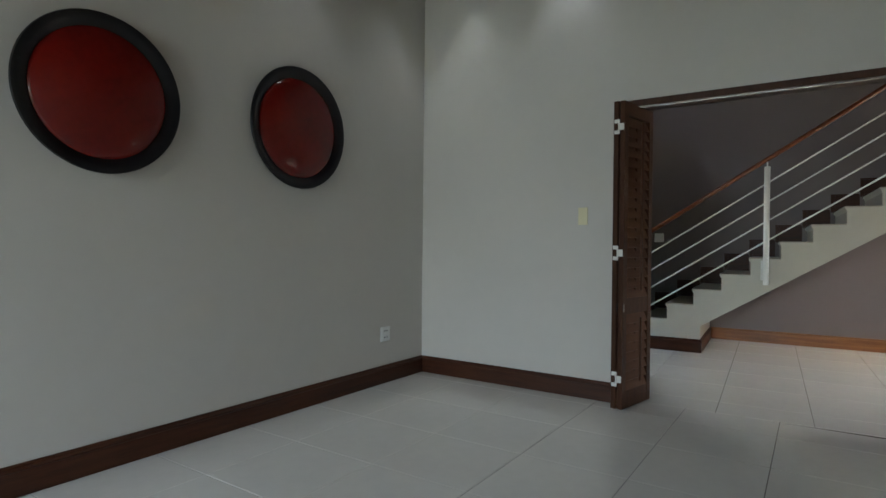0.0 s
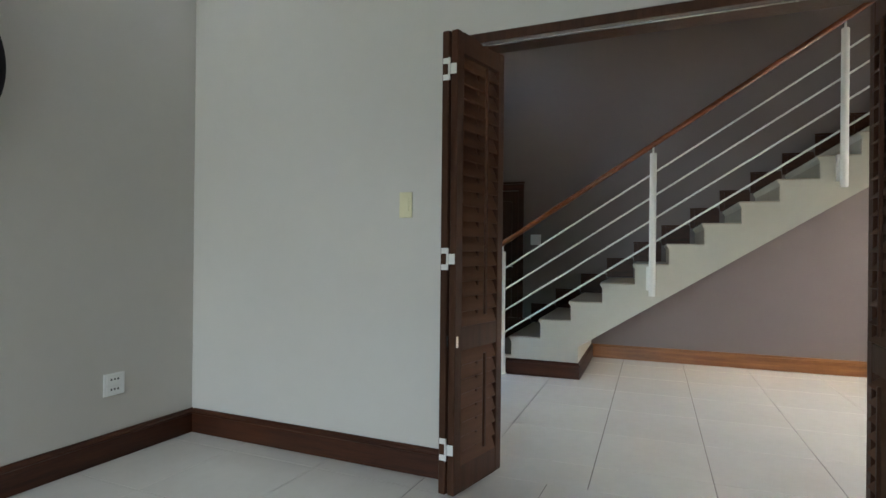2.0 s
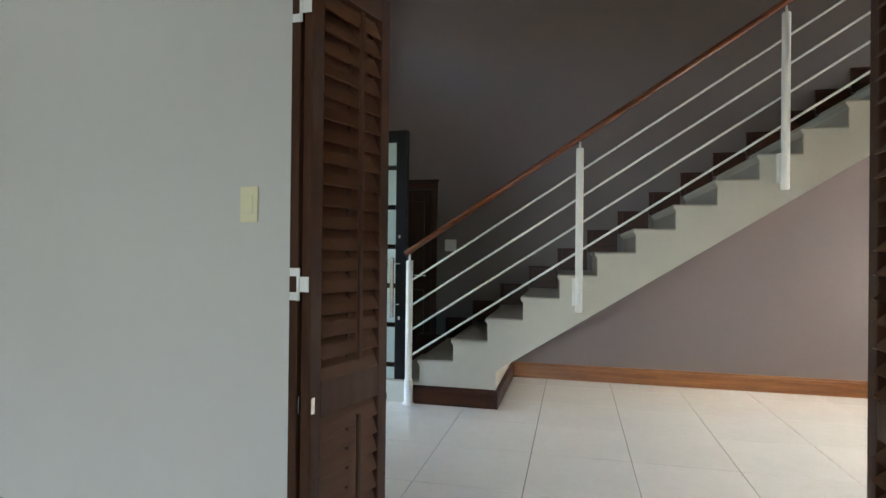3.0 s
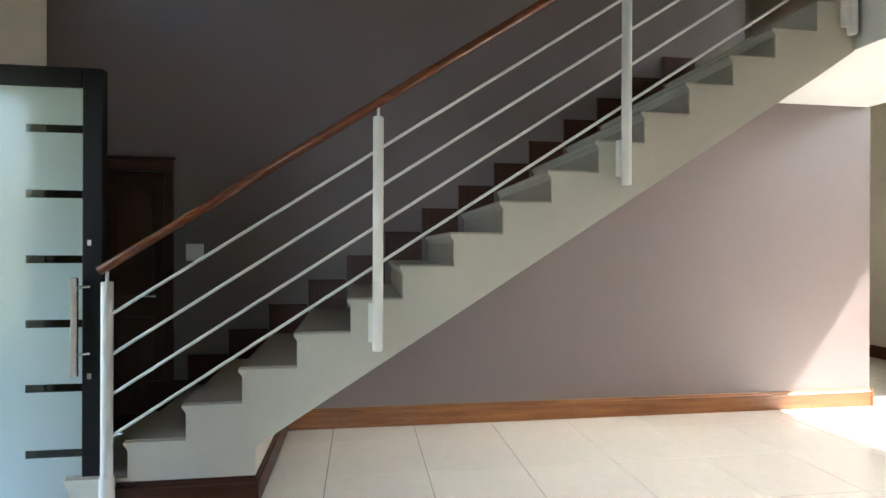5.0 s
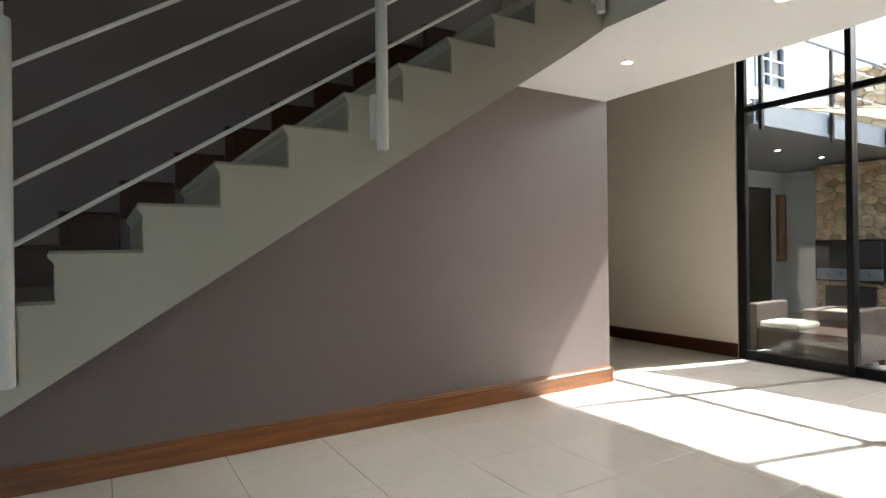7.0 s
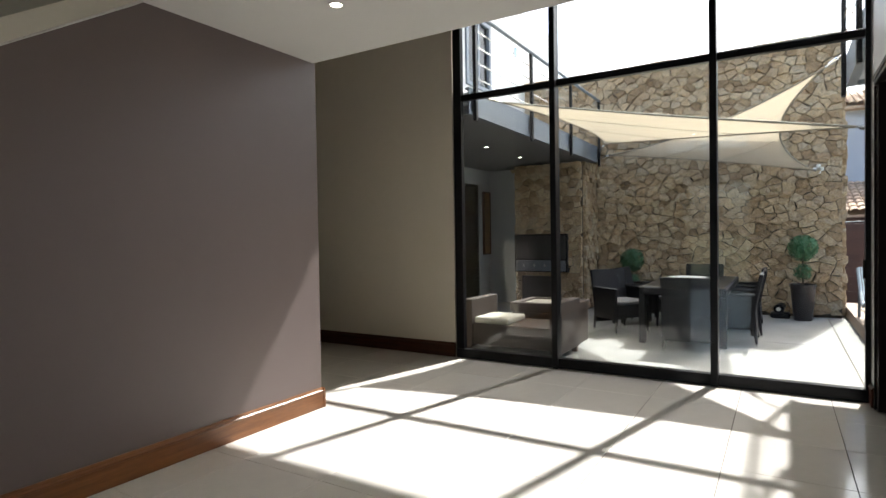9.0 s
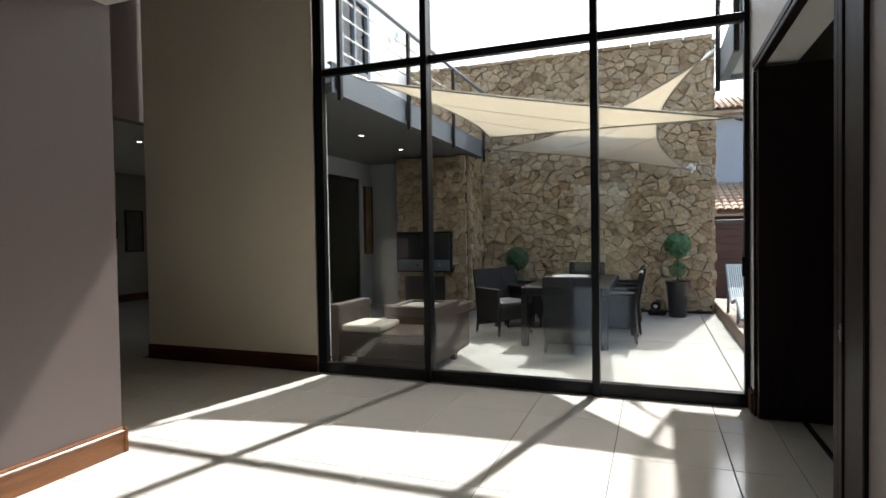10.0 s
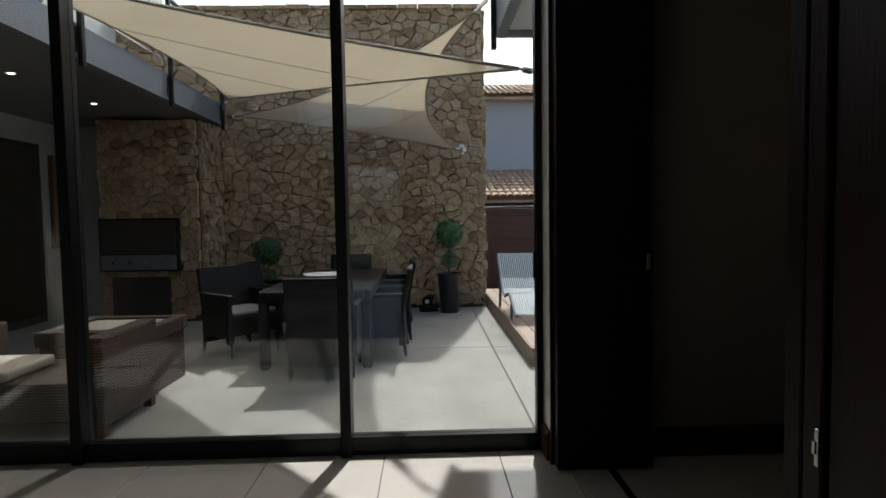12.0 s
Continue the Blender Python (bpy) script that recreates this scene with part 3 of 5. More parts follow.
# ---- front door, standing open ----
fd = tagged(new("door_1"), "open black metal front door with frosted glass and clear stripes", "door", kind="structure")
FX0, FX1, FY, FT = -2.18, -1.08, 8.74, 2.265
part("door_frame", boxes((FX1 - 0.095, FX1, FY - 0.03, FY + 0.03, 0.012, FT, 0.004), (FX0, FX0 + 0.09, FY - 0.03, FY + 0.03, 0.012, FT, 0.004),
                         (FX0 + 0.09, FX1 - 0.095, FY - 0.03, FY + 0.03, FT - 0.1, FT, 0.004), (FX0 + 0.09, FX1 - 0.095, FY - 0.03, FY + 0.03, 0.012, 0.06, 0.004)),
     M_BLACKMETAL, fd)
zs = [1.935, 1.602, 1.27, 0.942, 0.614, 0.28]
edges = [0.06]
for z in sorted(zs):
    edges += [z, z + 0.04]
edges.append(FT - 0.1)
for a, b in zip(edges[::2], edges[1::2]):
    part("pane", box(FX0 + 0.09, FX1 - 0.095, FY - 0.006, FY + 0.006, a, b), M_FROST, fd)
for a, b in zip(edges[1::2], edges[2::2]):
    part("pane", box(FX0 + 0.09, FX1 - 0.37, FY - 0.006, FY + 0.006, a, b), M_FROST, fd)
    part("stripe", box(FX1 - 0.37, FX1 - 0.095, FY - 0.005, FY + 0.005, a, b), M_CLEAR, fd, "clear glass stripe")
handle = part("door_handle", box(FX1 - 0.125, FX1 - 0.095, FY - 0.085, FY - 0.06, 0.70, 1.2, 0.004), M_CHROME, fd, "long flat brushed steel pull handle")
part("handle_fixing", rods(((FX1 - 0.11, FY - 0.07, 0.81), (FX1 - 0.06, FY - 0.03, 0.81), 0.008), ((FX1 - 0.11, FY - 0.07, 1.15), (FX1 - 0.06, FY - 0.03, 1.15), 0.008)), M_CHROME, handle)
for z in (0.68, 1.36):
    part("lock_plate", box(FX1 - 0.07, FX1 - 0.05, FY - 0.034, FY - 0.029, z, z + 0.03, 0.002), M_CHROME, fd)

# clerestory window over the entrance
win3 = tagged(new("window_3"), "high black framed window over the entrance", "window", kind="structure")
part("window_frame", boxes((-2.06, -2.0, 7.5, 7.55, 3.1, 3.75), (-2.06, -2.0, 9.55, 9.6, 3.1, 3.75), (-2.06, -2.0, 7.55, 9.55, 3.1, 3.15), (-2.06, -2.0, 7.55, 9.55, 3.7, 3.75),
                          (-2.06, -2.0, 8.52, 8.57, 3.15, 3.7)), M_BLACKMETAL, win3)
for a, b in ((7.55, 8.52), (8.57, 9.55)):
    part("pane", box(-2.034, -2.028, a, b, 3.15, 3.7), M_GLASS, win3).visible_shadow = False
win4 = tagged(in_room(new("window_4")), "wide white framed window behind the walker", "window", kind="structure")
part("window_frame", boxes((WIN_X0, WIN_X0 + 0.05, SY - 0.11, SY - 0.05, WIN_Z0, WIN_Z1), (WIN_X1 - 0.05, WIN_X1, SY - 0.11, SY - 0.05, WIN_Z0, WIN_Z1),
                           (WIN_X0 + 0.05, WIN_X1 - 0.05, SY - 0.11, SY - 0.05, WIN_Z0, WIN_Z0 + 0.05), (WIN_X0 + 0.05, WIN_X1 - 0.05, SY - 0.11, SY - 0.05, WIN_Z1 - 0.05, WIN_Z1)), M_WMETAL, win4)
part("pane", box(WIN_X0 + 0.05, WIN_X1 - 0.05, SY - 0.083, SY - 0.077, WIN_Z0 + 0.05, WIN_Z1 - 0.05), M_GLASS, win4).visible_shadow = False


# ---- folding louvred doors ----
LEAF_W, LEAF_T, LEAF_H = 0.45, 0.038, 2.245


def shutter_leaf(bottom, top, mid=0.70, tx=0.021, tz=0.034, wood=None):
    """One louvred leaf in its own frame: width along x, thickness along y, face towards -y."""
    leaf = new("shutter_leaf")
    st = 0.058
    wood = wood or M_DARKWOOD
    t = LEAF_T / 2
    part("stile", box(0, st, -t, t, bottom, top, 0.003), wood, leaf)
    part("stile", box(LEAF_W - st, LEAF_W, -t, t, bottom, top, 0.003), wood, leaf)
    for a, b in ((bottom, bottom + 0.13), (mid, mid + 0.115), (top - 0.1, top)):
        part("cross_rail", box(st, LEAF_W - st, -t + 0.0015, t - 0.0015, a, b), wood, leaf)
    bm = bmesh.new()
    for s in range(1):
        w = LEAF_W - 2 * st - 0.006
        v = []
        for x in (0, w):
            v.append([bm.verts.new((x, y, z)) for y, z in ((-tx, -tz), (-tx + 0.004, -tz - 0.003), (0.003, -0.006), (tx, tz), (tx - 0.004, tz + 0.003), (-0.003, 0.006))])
        for i in range(6):
            bm.faces.new((v[0][i], v[0][(i + 1) % 6], v[1][(i + 1) % 6], v[1][i]))
        bm.faces.new(v[0][::-1]), bm.faces.new(v[1])
    bmesh.ops.recalc_face_normals(bm, faces=bm.faces)
    slat = to_mesh("slat", bm, M_SLAT if wood is M_DARKWOOD else wood)
    for z0, z1 in ((bottom + 0.13, mid), (mid + 0.115, top - 0.1)):
        count = round((z1 - z0) / 0.0735)
        for i in range(count):
            piece("slat", slat, leaf, (st + 0.003, 0, z0 + (i + 0.5) * (z1 - z0) / count))
        part("tilt_rod", box(LEAF_W / 2 + 0.005, LEAF_W / 2 + 0.023, -0.047, -0.033, z0 + 0.05, z1 - 0.03, 0.003), wood, leaf)
    part("bolt_plate", box(0.008, 0.026, -t - 0.003, -t + 0.001, mid + 0.02, mid + 0.075, 0.001), M_CHROME, leaf, "small steel flush bolt")
    return leaf


def hinge(parent, x, y, z):
    h = part("hinge", boxes((x - 0.034, x - 0.004, y - 0.006, y - 0.002, z - 0.053, z - 0.026, 0.001), (x - 0.034, x - 0.004, y - 0.006, y - 0.002, z + 0.026, z + 0.053, 0.001),
                            (x + 0.004, x + 0.036, y - 0.006, y - 0.002, z - 0.025, z + 0.025, 0.001)), M_WMETAL, parent, "white metal fold hinge")
    part("knuckle", rods(((x, y - 0.008, z - 0.053), (x, y - 0.008, z + 0.053), 0.006), n=10), M_WMETAL, h)


def folding_pair(name, hinge_x, jamb_x, y_jamb, y_fold, label, mirror=False, wood=None, tilt=(0.018, 0.036)):
    """Two leaves folded face to face beside a jamb; the fold points into the room."""
    pair = tagged(new(name), label, "folding door", "folding louvred doors", "structure")
    ang = 90 - math.degrees(math.atan2(jamb_x - hinge_x, y_jamb - y_fold))
    flip = Matrix.Diagonal((1, -1, 1, 1)) if mirror else Matrix()
    for off in (0.0235, -0.0235):
        leaf = shutter_leaf(0.012, LEAF_H, 0.70, *tilt, wood)
        leaf.parent = pair
        leaf.matrix_basis = pose(hinge_x + off, y_fold, 0, 0, 0, ang) @ flip
    for z in (0.23, 1.145, 2.058):
        hinge(pair, hinge_x, y_fold, z)
    return pair


in_room(folding_pair("door_2", -0.583, -0.49, 6.43, 5.98, "folded dark wooden louvred door leaves with white hinges"))
in_room(folding_pair("door_4", 1.235, 1.215, 6.43, 5.98, "folded dark wooden louvred door leaves with open slats", True, tilt=(0.034, 0.022)))
d5 = folding_pair("door_5", 4.605, 4.565, 6.365, 5.915, "folded wooden louvred door leaves beside the hall wall, darkened as in shade", wood=M_SHADEWOOD)
lock = part("lock_plate", box(4.522, 4.53, 6.36, 6.368, 0.85, 0.91, 0.002), M_CHROME, d5, "brushed steel lock plate")
part("latch", box(4.523, 4.529, 6.367, 6.372, 0.87, 0.89, 0.001), M_CHROME, lock)
solid = tagged(new("door_6"), "folded solid wooden door leaf with a steel lock, darkened as in shade", "folding door", "folding louvred doors", "structure")
part("leaf", box(6.385, 6.423, 5.87, 6.335, 0.012, RZ - 0.025, 0.003), M_SHADEWOOD, solid)
part("leaf", box(6.340, 6.378, 5.87, 6.335, 0.012, RZ - 0.025, 0.003), M_SHADEWOOD, solid)
part("lock_plate", box(6.333, 6.341, 5.885, 5.905, 0.98, 1.06, 0.001), M_CHROME, solid)
trim = tagged(in_room(new("trim")), "dark wooden door frame with a top track", "door frame", kind="structure")
part("head", boxes((LX0, LX1, YB - 0.012, 6.352, LZ - 0.05, LZ - 0.001, 0.004)), M_DARKWOOD, trim)
part("track", boxes((LX0 + 0.03, LX1 - 0.03, YB + 0.02, YB + 0.035, LZ - 0.058, LZ - 0.051)), M_CHROME, trim, "thin steel track")
part("jamb", boxes((LX0 - 0.045, LX0 + 0.004, YB - 0.012, 6.352, 0.0, LZ, 0.004)), M_DARKWOOD, trim)
part("jamb", boxes((LX1 - 0.004, LX1 + 0.045, YB - 0.012, 6.352, 0.0, LZ, 0.004)), M_DARKWOOD, trim)
trim2 = tagged(new("trim_2"), "dark wooden door frame of the side room", "door frame", kind="structure")
part("head", boxes((RX0, RX1, 6.3, 6.352, RZ - 0.03, RZ - 0.001, 0.004), (RX0 - 0.18, RX1 + 0.02, 6.341, 6.356, RZ, RZ + 0.04, 0.004)), M_SHADEWOOD, trim2)
part("jamb", boxes((RX0 - 0.18, RX0 + 0.005, 6.09, 6.356, 0.0, RZ, 0.004)), M_SHADEWOOD, trim2)
part("jamb", boxes((RX1 - 0.0, RX1 + 0.02, 6.09, 6.35, 0.0, RZ - 0.03, 0.004)), M_SHADEWOOD, trim2)
part("threshold", boxes((RX0 + 0.01, RX1 - 0.05, 6.05, 6.08, -0.01, 0.008, 0.003)), M_SHADEWOOD, trim2)

# ---- wall plates, switches ----
def lacquer_plate(y, z, r):
    t = thing("wall_plate", "large round wall plate, domed red lacquer with a black rim", "wall plate", "red and black wall plates", (XA, y, z))
    turn = Matrix.Rotation(radians(90), 4, "Y")
    bm = lathe(bmesh.new(), [(r * 0.78, 0.012), (r * 0.8, 0.0), (r * 0.96, 0.026), (r, 0.05), (r * 0.99, 0.06), (r * 0.95, 0.062), (r * 0.88, 0.05), (r * 0.81, 0.034), (r * 0.80, 0.020)], 64)
    bm.transform(turn)
    part("rim", bm, M_BLACKLAC, t, "glossy black lacquered rim", True)
    prof = [(r * 0.82 * math.cos(a), 0.03 + 0.055 * math.sin(a)) for a in [i * math.pi / 2 / 10 for i in range(10)]] + [(0.004, 0.085)]
    bm = lathe(bmesh.new(), prof, 64)
    bm.transform(turn)
    part("dome", bm, M_RED, t, "domed deep red lacquer", True)
    return t


in_room(lacquer_plate(3.321, 1.945, 0.408))
in_room(lacquer_plate(4.628, 2.0, 0.425))

sw = thing("light_switch", "ivory plastic light switch on the grey wall", "light switch", "", (-0.914, YB, 1.427))
in_room(sw)
part("plate", box(-0.038, 0.038, -0.009, -0.001, -0.068, 0.068, 0.003, 2), M_IVORY, sw)
part("rocker", box(-0.02, 0.02, -0.0125, -0.0085, -0.035, 0.035, 0.002, 2), M_IVORY, sw)
sw2 = thing("light_switch", "white square light switch on the taupe wall", "light switch", "", (-0.962, YP, 1.318))
part("plate", box(-0.06, 0.06, -0.01, -0.001, -0.06, 0.06, 0.003, 2), M_PLASTIC, sw2)
part("rocker", box(-0.03, 0.03, -0.013, -0.0095, -0.035, 0.035, 0.002, 2), M_PLASTIC, sw2)
so = thing("wall_socket", "white plastic double wall socket above the skirting", "wall socket", "", (XA, 5.632, 0.42))
in_room(so)
part("plate", box(0.001, 0.01, -0.062, 0.062, -0.062, 0.062, 0.003, 2), M_PLASTIC, so)
for z in (0.028, -0.028):
    part("outlet", box(0.0095, 0.0125, -0.045, 0.045, z - 0.02, z + 0.02, 0.001), M_PLASTIC, so)
    part("holes", boxes(*[(0.0122, 0.0129, y - 0.005, y + 0.005, z - 0.005, z + 0.005) for y in (-0.02, 0.0, 0.02)]), M_DARKPLASTIC, so)


# ---- downlights ----
def downlight(x, y, z, watts=0.0):
    t = thing("downlight", "small round recessed downlight, lit", "downlight", "recessed downlights", (x, y, z))
    part("ring", lathe(bmesh.new(), [(0.032, -0.001), (0.046, -0.001), (0.045, -0.006), (0.034, -0.006)], 24, caps=False), M_WMETAL, t)
    part("bulb", lathe(bmesh.new(), [(0.031, -0.0015), (0.031, -0.004), (0.02, -0.005)], 20), M_DOWN, t, "glowing lamp face")


for x, y in ((3.88, 9.04), (3.78, 7.9)):
    downlight(x, y, 2.59)

# ---- tall glazing ----
gl = tagged(new("window_1"), "tall black framed glazing with three bays overlooking the patio", "window", kind="structure")
GY0, GY1, GZ, GTOP = 6.345, 9.872, 2.73, 4.25
part("sill_rail", box(XG - 0.01, XG + 0.07, GY0, GY1, 0.0, 0.095, 0.003), M_BLACKMETAL, gl)
part("head_rail", box(XG, XG + 0.06, GY0, GY1, GTOP - 0.06, GTOP, 0.003), M_BLACKMETAL, gl)
for a, b in ((GY0, GY0 + 0.032), (GY1 - 0.09, GY1)):
    part("side_post", box(XG, XG + 0.06, a, b, 0.095, GTOP - 0.06), M_BLACKMETAL, gl)
for y in (7.388, 8.768):
    part("mullion", box(XG - 0.045, XG + 0.075, y - 0.028, y + 0.028, 0.0, GTOP, 0.004), M_BLACKMETAL, gl)
bays = [(GY0 + 0.032, 7.360), (7.416, 8.740), (8.796, GY1 - 0.09)]
for a, b in bays:
    part("transom", box(XG, XG + 0.06, a, b, GZ - 0.03, GZ + 0.03, 0.003), M_BLACKMETAL, gl)
    part("pane", box(XG + 0.027, XG + 0.033, a, b, 0.095, GZ - 0.03), M_GLASS, gl).visible_shadow = False
    part("pane", box(XG + 0.027, XG + 0.033, a, b, GZ + 0.03, GTOP - 0.06), M_GLASS, gl).visible_shadow = False
part("latch", box(XG - 0.012, XG, 6.37, 6.395, 0.92, 1.06, 0.003), M_BLACKMETAL, gl)

# strip laid over the cream reveal; its white stands in for sunlight
structure("trim_sunlit", box(XG + 0.072, XG + 0.21, 9.868, 9.8845, 0.1, 2.56, 0.002), M_PLASTIC, "edge of the pier outside the glass, whitened as if sunlit", "trim")

# ---- outside: ground, patio, stone wall ----
PZ = -0.04
structure("ground", box(-400, 400, -400, 400, -0.3, -0.09), M_GROUND, "dry earth and grass", "ground")
pat = structure("patio", box(XG + 0.075, 12.4, 5.2, 12.0, -0.085, PZ - 0.006), M_MORTAR, "pale exposed aggregate patio slabs", "patio")
for x0, x1 in ((XG + 0.08, 9.2), (9.208, 12.4)):
    for y0, y1 in ((5.2, 6.305), (6.315, 9.1), (9.108, 12.0)):
        part("slab", box(x0, x1, y0, y1, -0.08, PZ, 0.004), M_PATIO, pat)

WX, WTOP, WY0, WY1 = 11.78, 4.2, 6.13, 13.0


def clip_poly(poly, px, py, nx, ny):
    """Keeps the side of a convex polygon where (p - (px, py)) . n <= 0."""
    out = []
    for i in range(len(poly)):
        a, b = poly[i], poly[(i + 1) % len(poly)]
        da, db = (a[0] - px) * nx + (a[1] - py) * ny, (b[0] - px) * nx + (b[1] - py) * ny
        if da <= 0:
            out.append(a)
        if (da < 0 < db) or (db < 0 < da):
            s = da / (da - db)
            out.append((a[0] + s * (b[0] - a[0]), a[1] + s * (b[1] - a[1])))
    return out


def stone_cells(w, h, size, rng):
    """Irregular rubble outlines, longer than high, that fill a wall of w by h with thin open joints."""
    k = 1.35
    H = h * k
    seeds = []
    for _ in range(int(60 * w * H / size ** 2)):
        p = (rng.uniform(-size, w + size), rng.uniform(-size, H + size))
        r = size * rng.choice((0.42, 0.6, 0.85, 1.15, 1.5))
        if all((p[0] - q[0]) ** 2 + (p[1] - q[1]) ** 2 > r * r for q in seeds):
            seeds.append(p)
    cells = []
    for s in seeds:
        poly = [(0, 0), (w, 0), (w, H), (0, H)]
        for o in seeds:
            dx, dy = o[0] - s[0], o[1] - s[1]
            d = math.hypot(dx, dy)
            if o is s or d > size * 4:
                continue
            gap = rng.uniform(0.0028, 0.006)
            poly = clip_poly(poly, s[0] + dx / 2 - dx / d * gap, s[1] + dy / 2 - dy / d * gap, dx / d, dy / d)
            if len(poly) < 3:
                break
        if len(poly) >= 3:
            area = abs(sum(p[0] * q[1] - q[0] * p[1] for p, q in zip(poly, poly[1:] + poly[:1]))) / 2
            if area > 0.003:
                cells.append([(p[0], p[1] / k) for p in poly])
    return cells


def stone_shape(poly, rng):
    """One roughly dressed stone; the wall lies in y-z, the face looks along -x. Gives its points, faces and middle."""
    cx, cy = sum(p[0] for p in poly) / len(poly), sum(p[1] for p in poly) / len(poly)
    pts = []
    for i, p in enumerate(poly):
        q = poly[(i + 1) % len(poly)]
        pts.append(p)
        if math.hypot(q[0] - p[0], q[1] - p[1]) > 0.09:
            pts.append(((p[0] + q[0]) / 2 + rng.uniform(-0.011, 0.011), (p[1] + q[1]) / 2 + rng.uniform(-0.011, 0.011)))
    proud = rng.uniform(0.03, 0.07)
    ta, tb = rng.uniform(-0.1, 0.1), rng.uniform(-0.12, 0.1)
    n = len(pts)
    vs, fs = [], []
    for shrink, depth in ((1.0, -0.02), (0.996, 0.75), (0.962, 1.0)):
        for y, z in pts:
            yy, zz = (y - cx) * shrink, (z - cy) * shrink
            x = -(proud * depth + (ta * yy + tb * zz) * (depth > 0.3) + (rng.uniform(-0.006, 0.006) if depth > 0 else 0))
            vs.append((min(x, 0.006), yy, zz))
    vs.append((-proud * rng.uniform(0.95, 1.3), rng.uniform(-0.03, 0.03), rng.uniform(-0.03, 0.03)))
    for r in (0, n):
        for i in range(n):
            fs.append((r + i, r + n + i, r + n + (i + 1) % n, r + (i + 1) % n))
    for i in range(n):
        fs.append((2 * n + i, 3 * n, 2 * n + (i + 1) % n))
    return vs, fs, cx, cy


def stone_face(parent, w, h, size, seed, matrix, single=300):
    """Lays stones over a face whose lower left corner and turn are given by the matrix; the lowest ones are single pieces."""
    rng = random.Random(seed)
    cells = stone_cells(w, h, size, rng)
    cells.sort(key=lambda p: sum(q[1] for q in p) / len(p))
    rest_v, rest_f = [], []
    for k, poly in enumerate(cells):
        vs, fs, cx, cy = stone_shape(poly, rng)
        if k < single:
            me = bpy.data.meshes.new("stone")
            me.from_pydata(vs, [], fs)
            me.materials.append(M_STONE)
            ob = new("stone", me)
            ob.parent = parent
            ob.matrix_basis = matrix @ Matrix.Translation((0, cx, cy))
        else:
            base = len(rest_v)
            rest_v += [(x, y + cx, z + cy) for x, y, z in vs]
            rest_f += [tuple(i + base for i in f) for f in fs]
    if rest_v:
        me = bpy.data.meshes.new("upper_stones")
        me.from_pydata(rest_v, [], rest_f)
        me.materials.append(M_STONE)
        ob = tagged(new("upper_stones", me), kind="stuff")
        ob.parent = parent
        ob.matrix_basis = matrix


stone_wall = structure("wall_stone", box(WX, WX + 0.4, WY0, WY1, -0.1, WTOP - 0.01), M_MORTAR, "tall wall of irregular golden sandstone blocks", "stone wall")
chimney = structure("wall_chimney", box(11.05, WX, 9.86, 11.13, -0.1, 2.56), M_MORTAR, "stone clad braai chimney breast under the balcony", "stone wall")

# covered patio
structure("wall_side", box(11.72, 11.785, 11.13, 12.0, -0.1, 2.6), M_HOUSE, "grey plaster wall beside the chimney breast", "wall")
structure("wall_back", boxes((XG + 0.2, 7.2, 12.0, 12.15, -0.1, 2.75), (7.2, 11.3, 12.0, 12.15, 2.3, 2.75), (11.3, 13.2, 12.0, 12.15, -0.1, 2.75)), M_HOUSE, "grey plaster back wall of the covered patio", "wall")
structure("ceiling_6", box(XG + 0.2, WX, 9.78, 12.0, 2.60, 2.7), M_SOFFIT, "grey ceiling of the covered patio", "ceiling")
structure("wall_upper", boxes((XG + 0.2, 9.33, 11.2, 11.35, 2.7, 5.6), (9.33, 10.21, 11.2, 11.35, 2.7, 3.72), (9.33, 10.21, 11.2, 11.35, 4.9, 5.6), (10.21, 13.2, 11.2, 11.35, 2.7, 5.6)), M_WHITE, "white plaster upper storey wall", "wall")
win5 = tagged(new("window_5"), "upper storey window in a blue-grey frame", "window", kind="structure")
part("window_frame", boxes((9.33, 9.4, 11.17, 11.28, 3.72, 4.9), (10.14, 10.21, 11.17, 11.28, 3.72, 4.9), (9.4, 10.14, 11.17, 11.28, 3.72, 3.79), (9.4, 10.14, 11.17, 11.28, 4.83, 4.9), (9.74, 9.8, 11.18, 11.27, 3.79, 4.83)), M_STEELBLUE, win5)
for a, b in ((9.4, 9.74), (9.8, 10.14)):
    part("pane", box(a, b, 11.22, 11.226, 3.79, 4.83), M_GLASS, win5)
structure("wall_upper_back", box(9.0, 10.6, 12.0, 12.1, 2.8, 5.6), M_DARKROOM, "wall inside the upper room, its colour darkened as if unlit", "wall")
wl = thing("wall_lamp", "small steel up and down wall lamp on the white wall", "wall lamp", "", (11.03, 11.2, 4.65))
part("base", rods(((0, 0, 0), (0, -0.02, 0), 0.05)), M_CHROME, wl)
part("arm", rods(((0, -0.02, 0), (0, -0.1, 0), 0.012)), M_CHROME, wl)
part("head", rods(((0, -0.12, -0.08), (0, -0.12, 0.08), 0.04), n=16), M_CHROME, wl)

slide = tagged(new("door_7"), "dark framed sliding glass doors of the living room", "sliding door", kind="structure")
for a, b in ((7.2, 8.6), (8.6, 10.0), (10.0, 11.3)):
    part("frame", boxes((a, a + 0.06, 12.03, 12.09, PZ, 2.3), (b - 0.06, b, 12.03, 12.09, PZ, 2.3), (a + 0.06, b - 0.06, 12.03, 12.09, PZ, 0.04), (a + 0.06, b - 0.06, 12.03, 12.09, 2.24, 2.3)), M_BLACKMETAL, slide)
    part("pane", box(a + 0.06, b - 0.06, 12.057, 12.063, 0.04, 2.24), M_GLASS, slide)
part("handle", box(10.1, 10.12, 11.99, 12.02, 0.85, 1.25, 0.003), M_CHROME, slide)
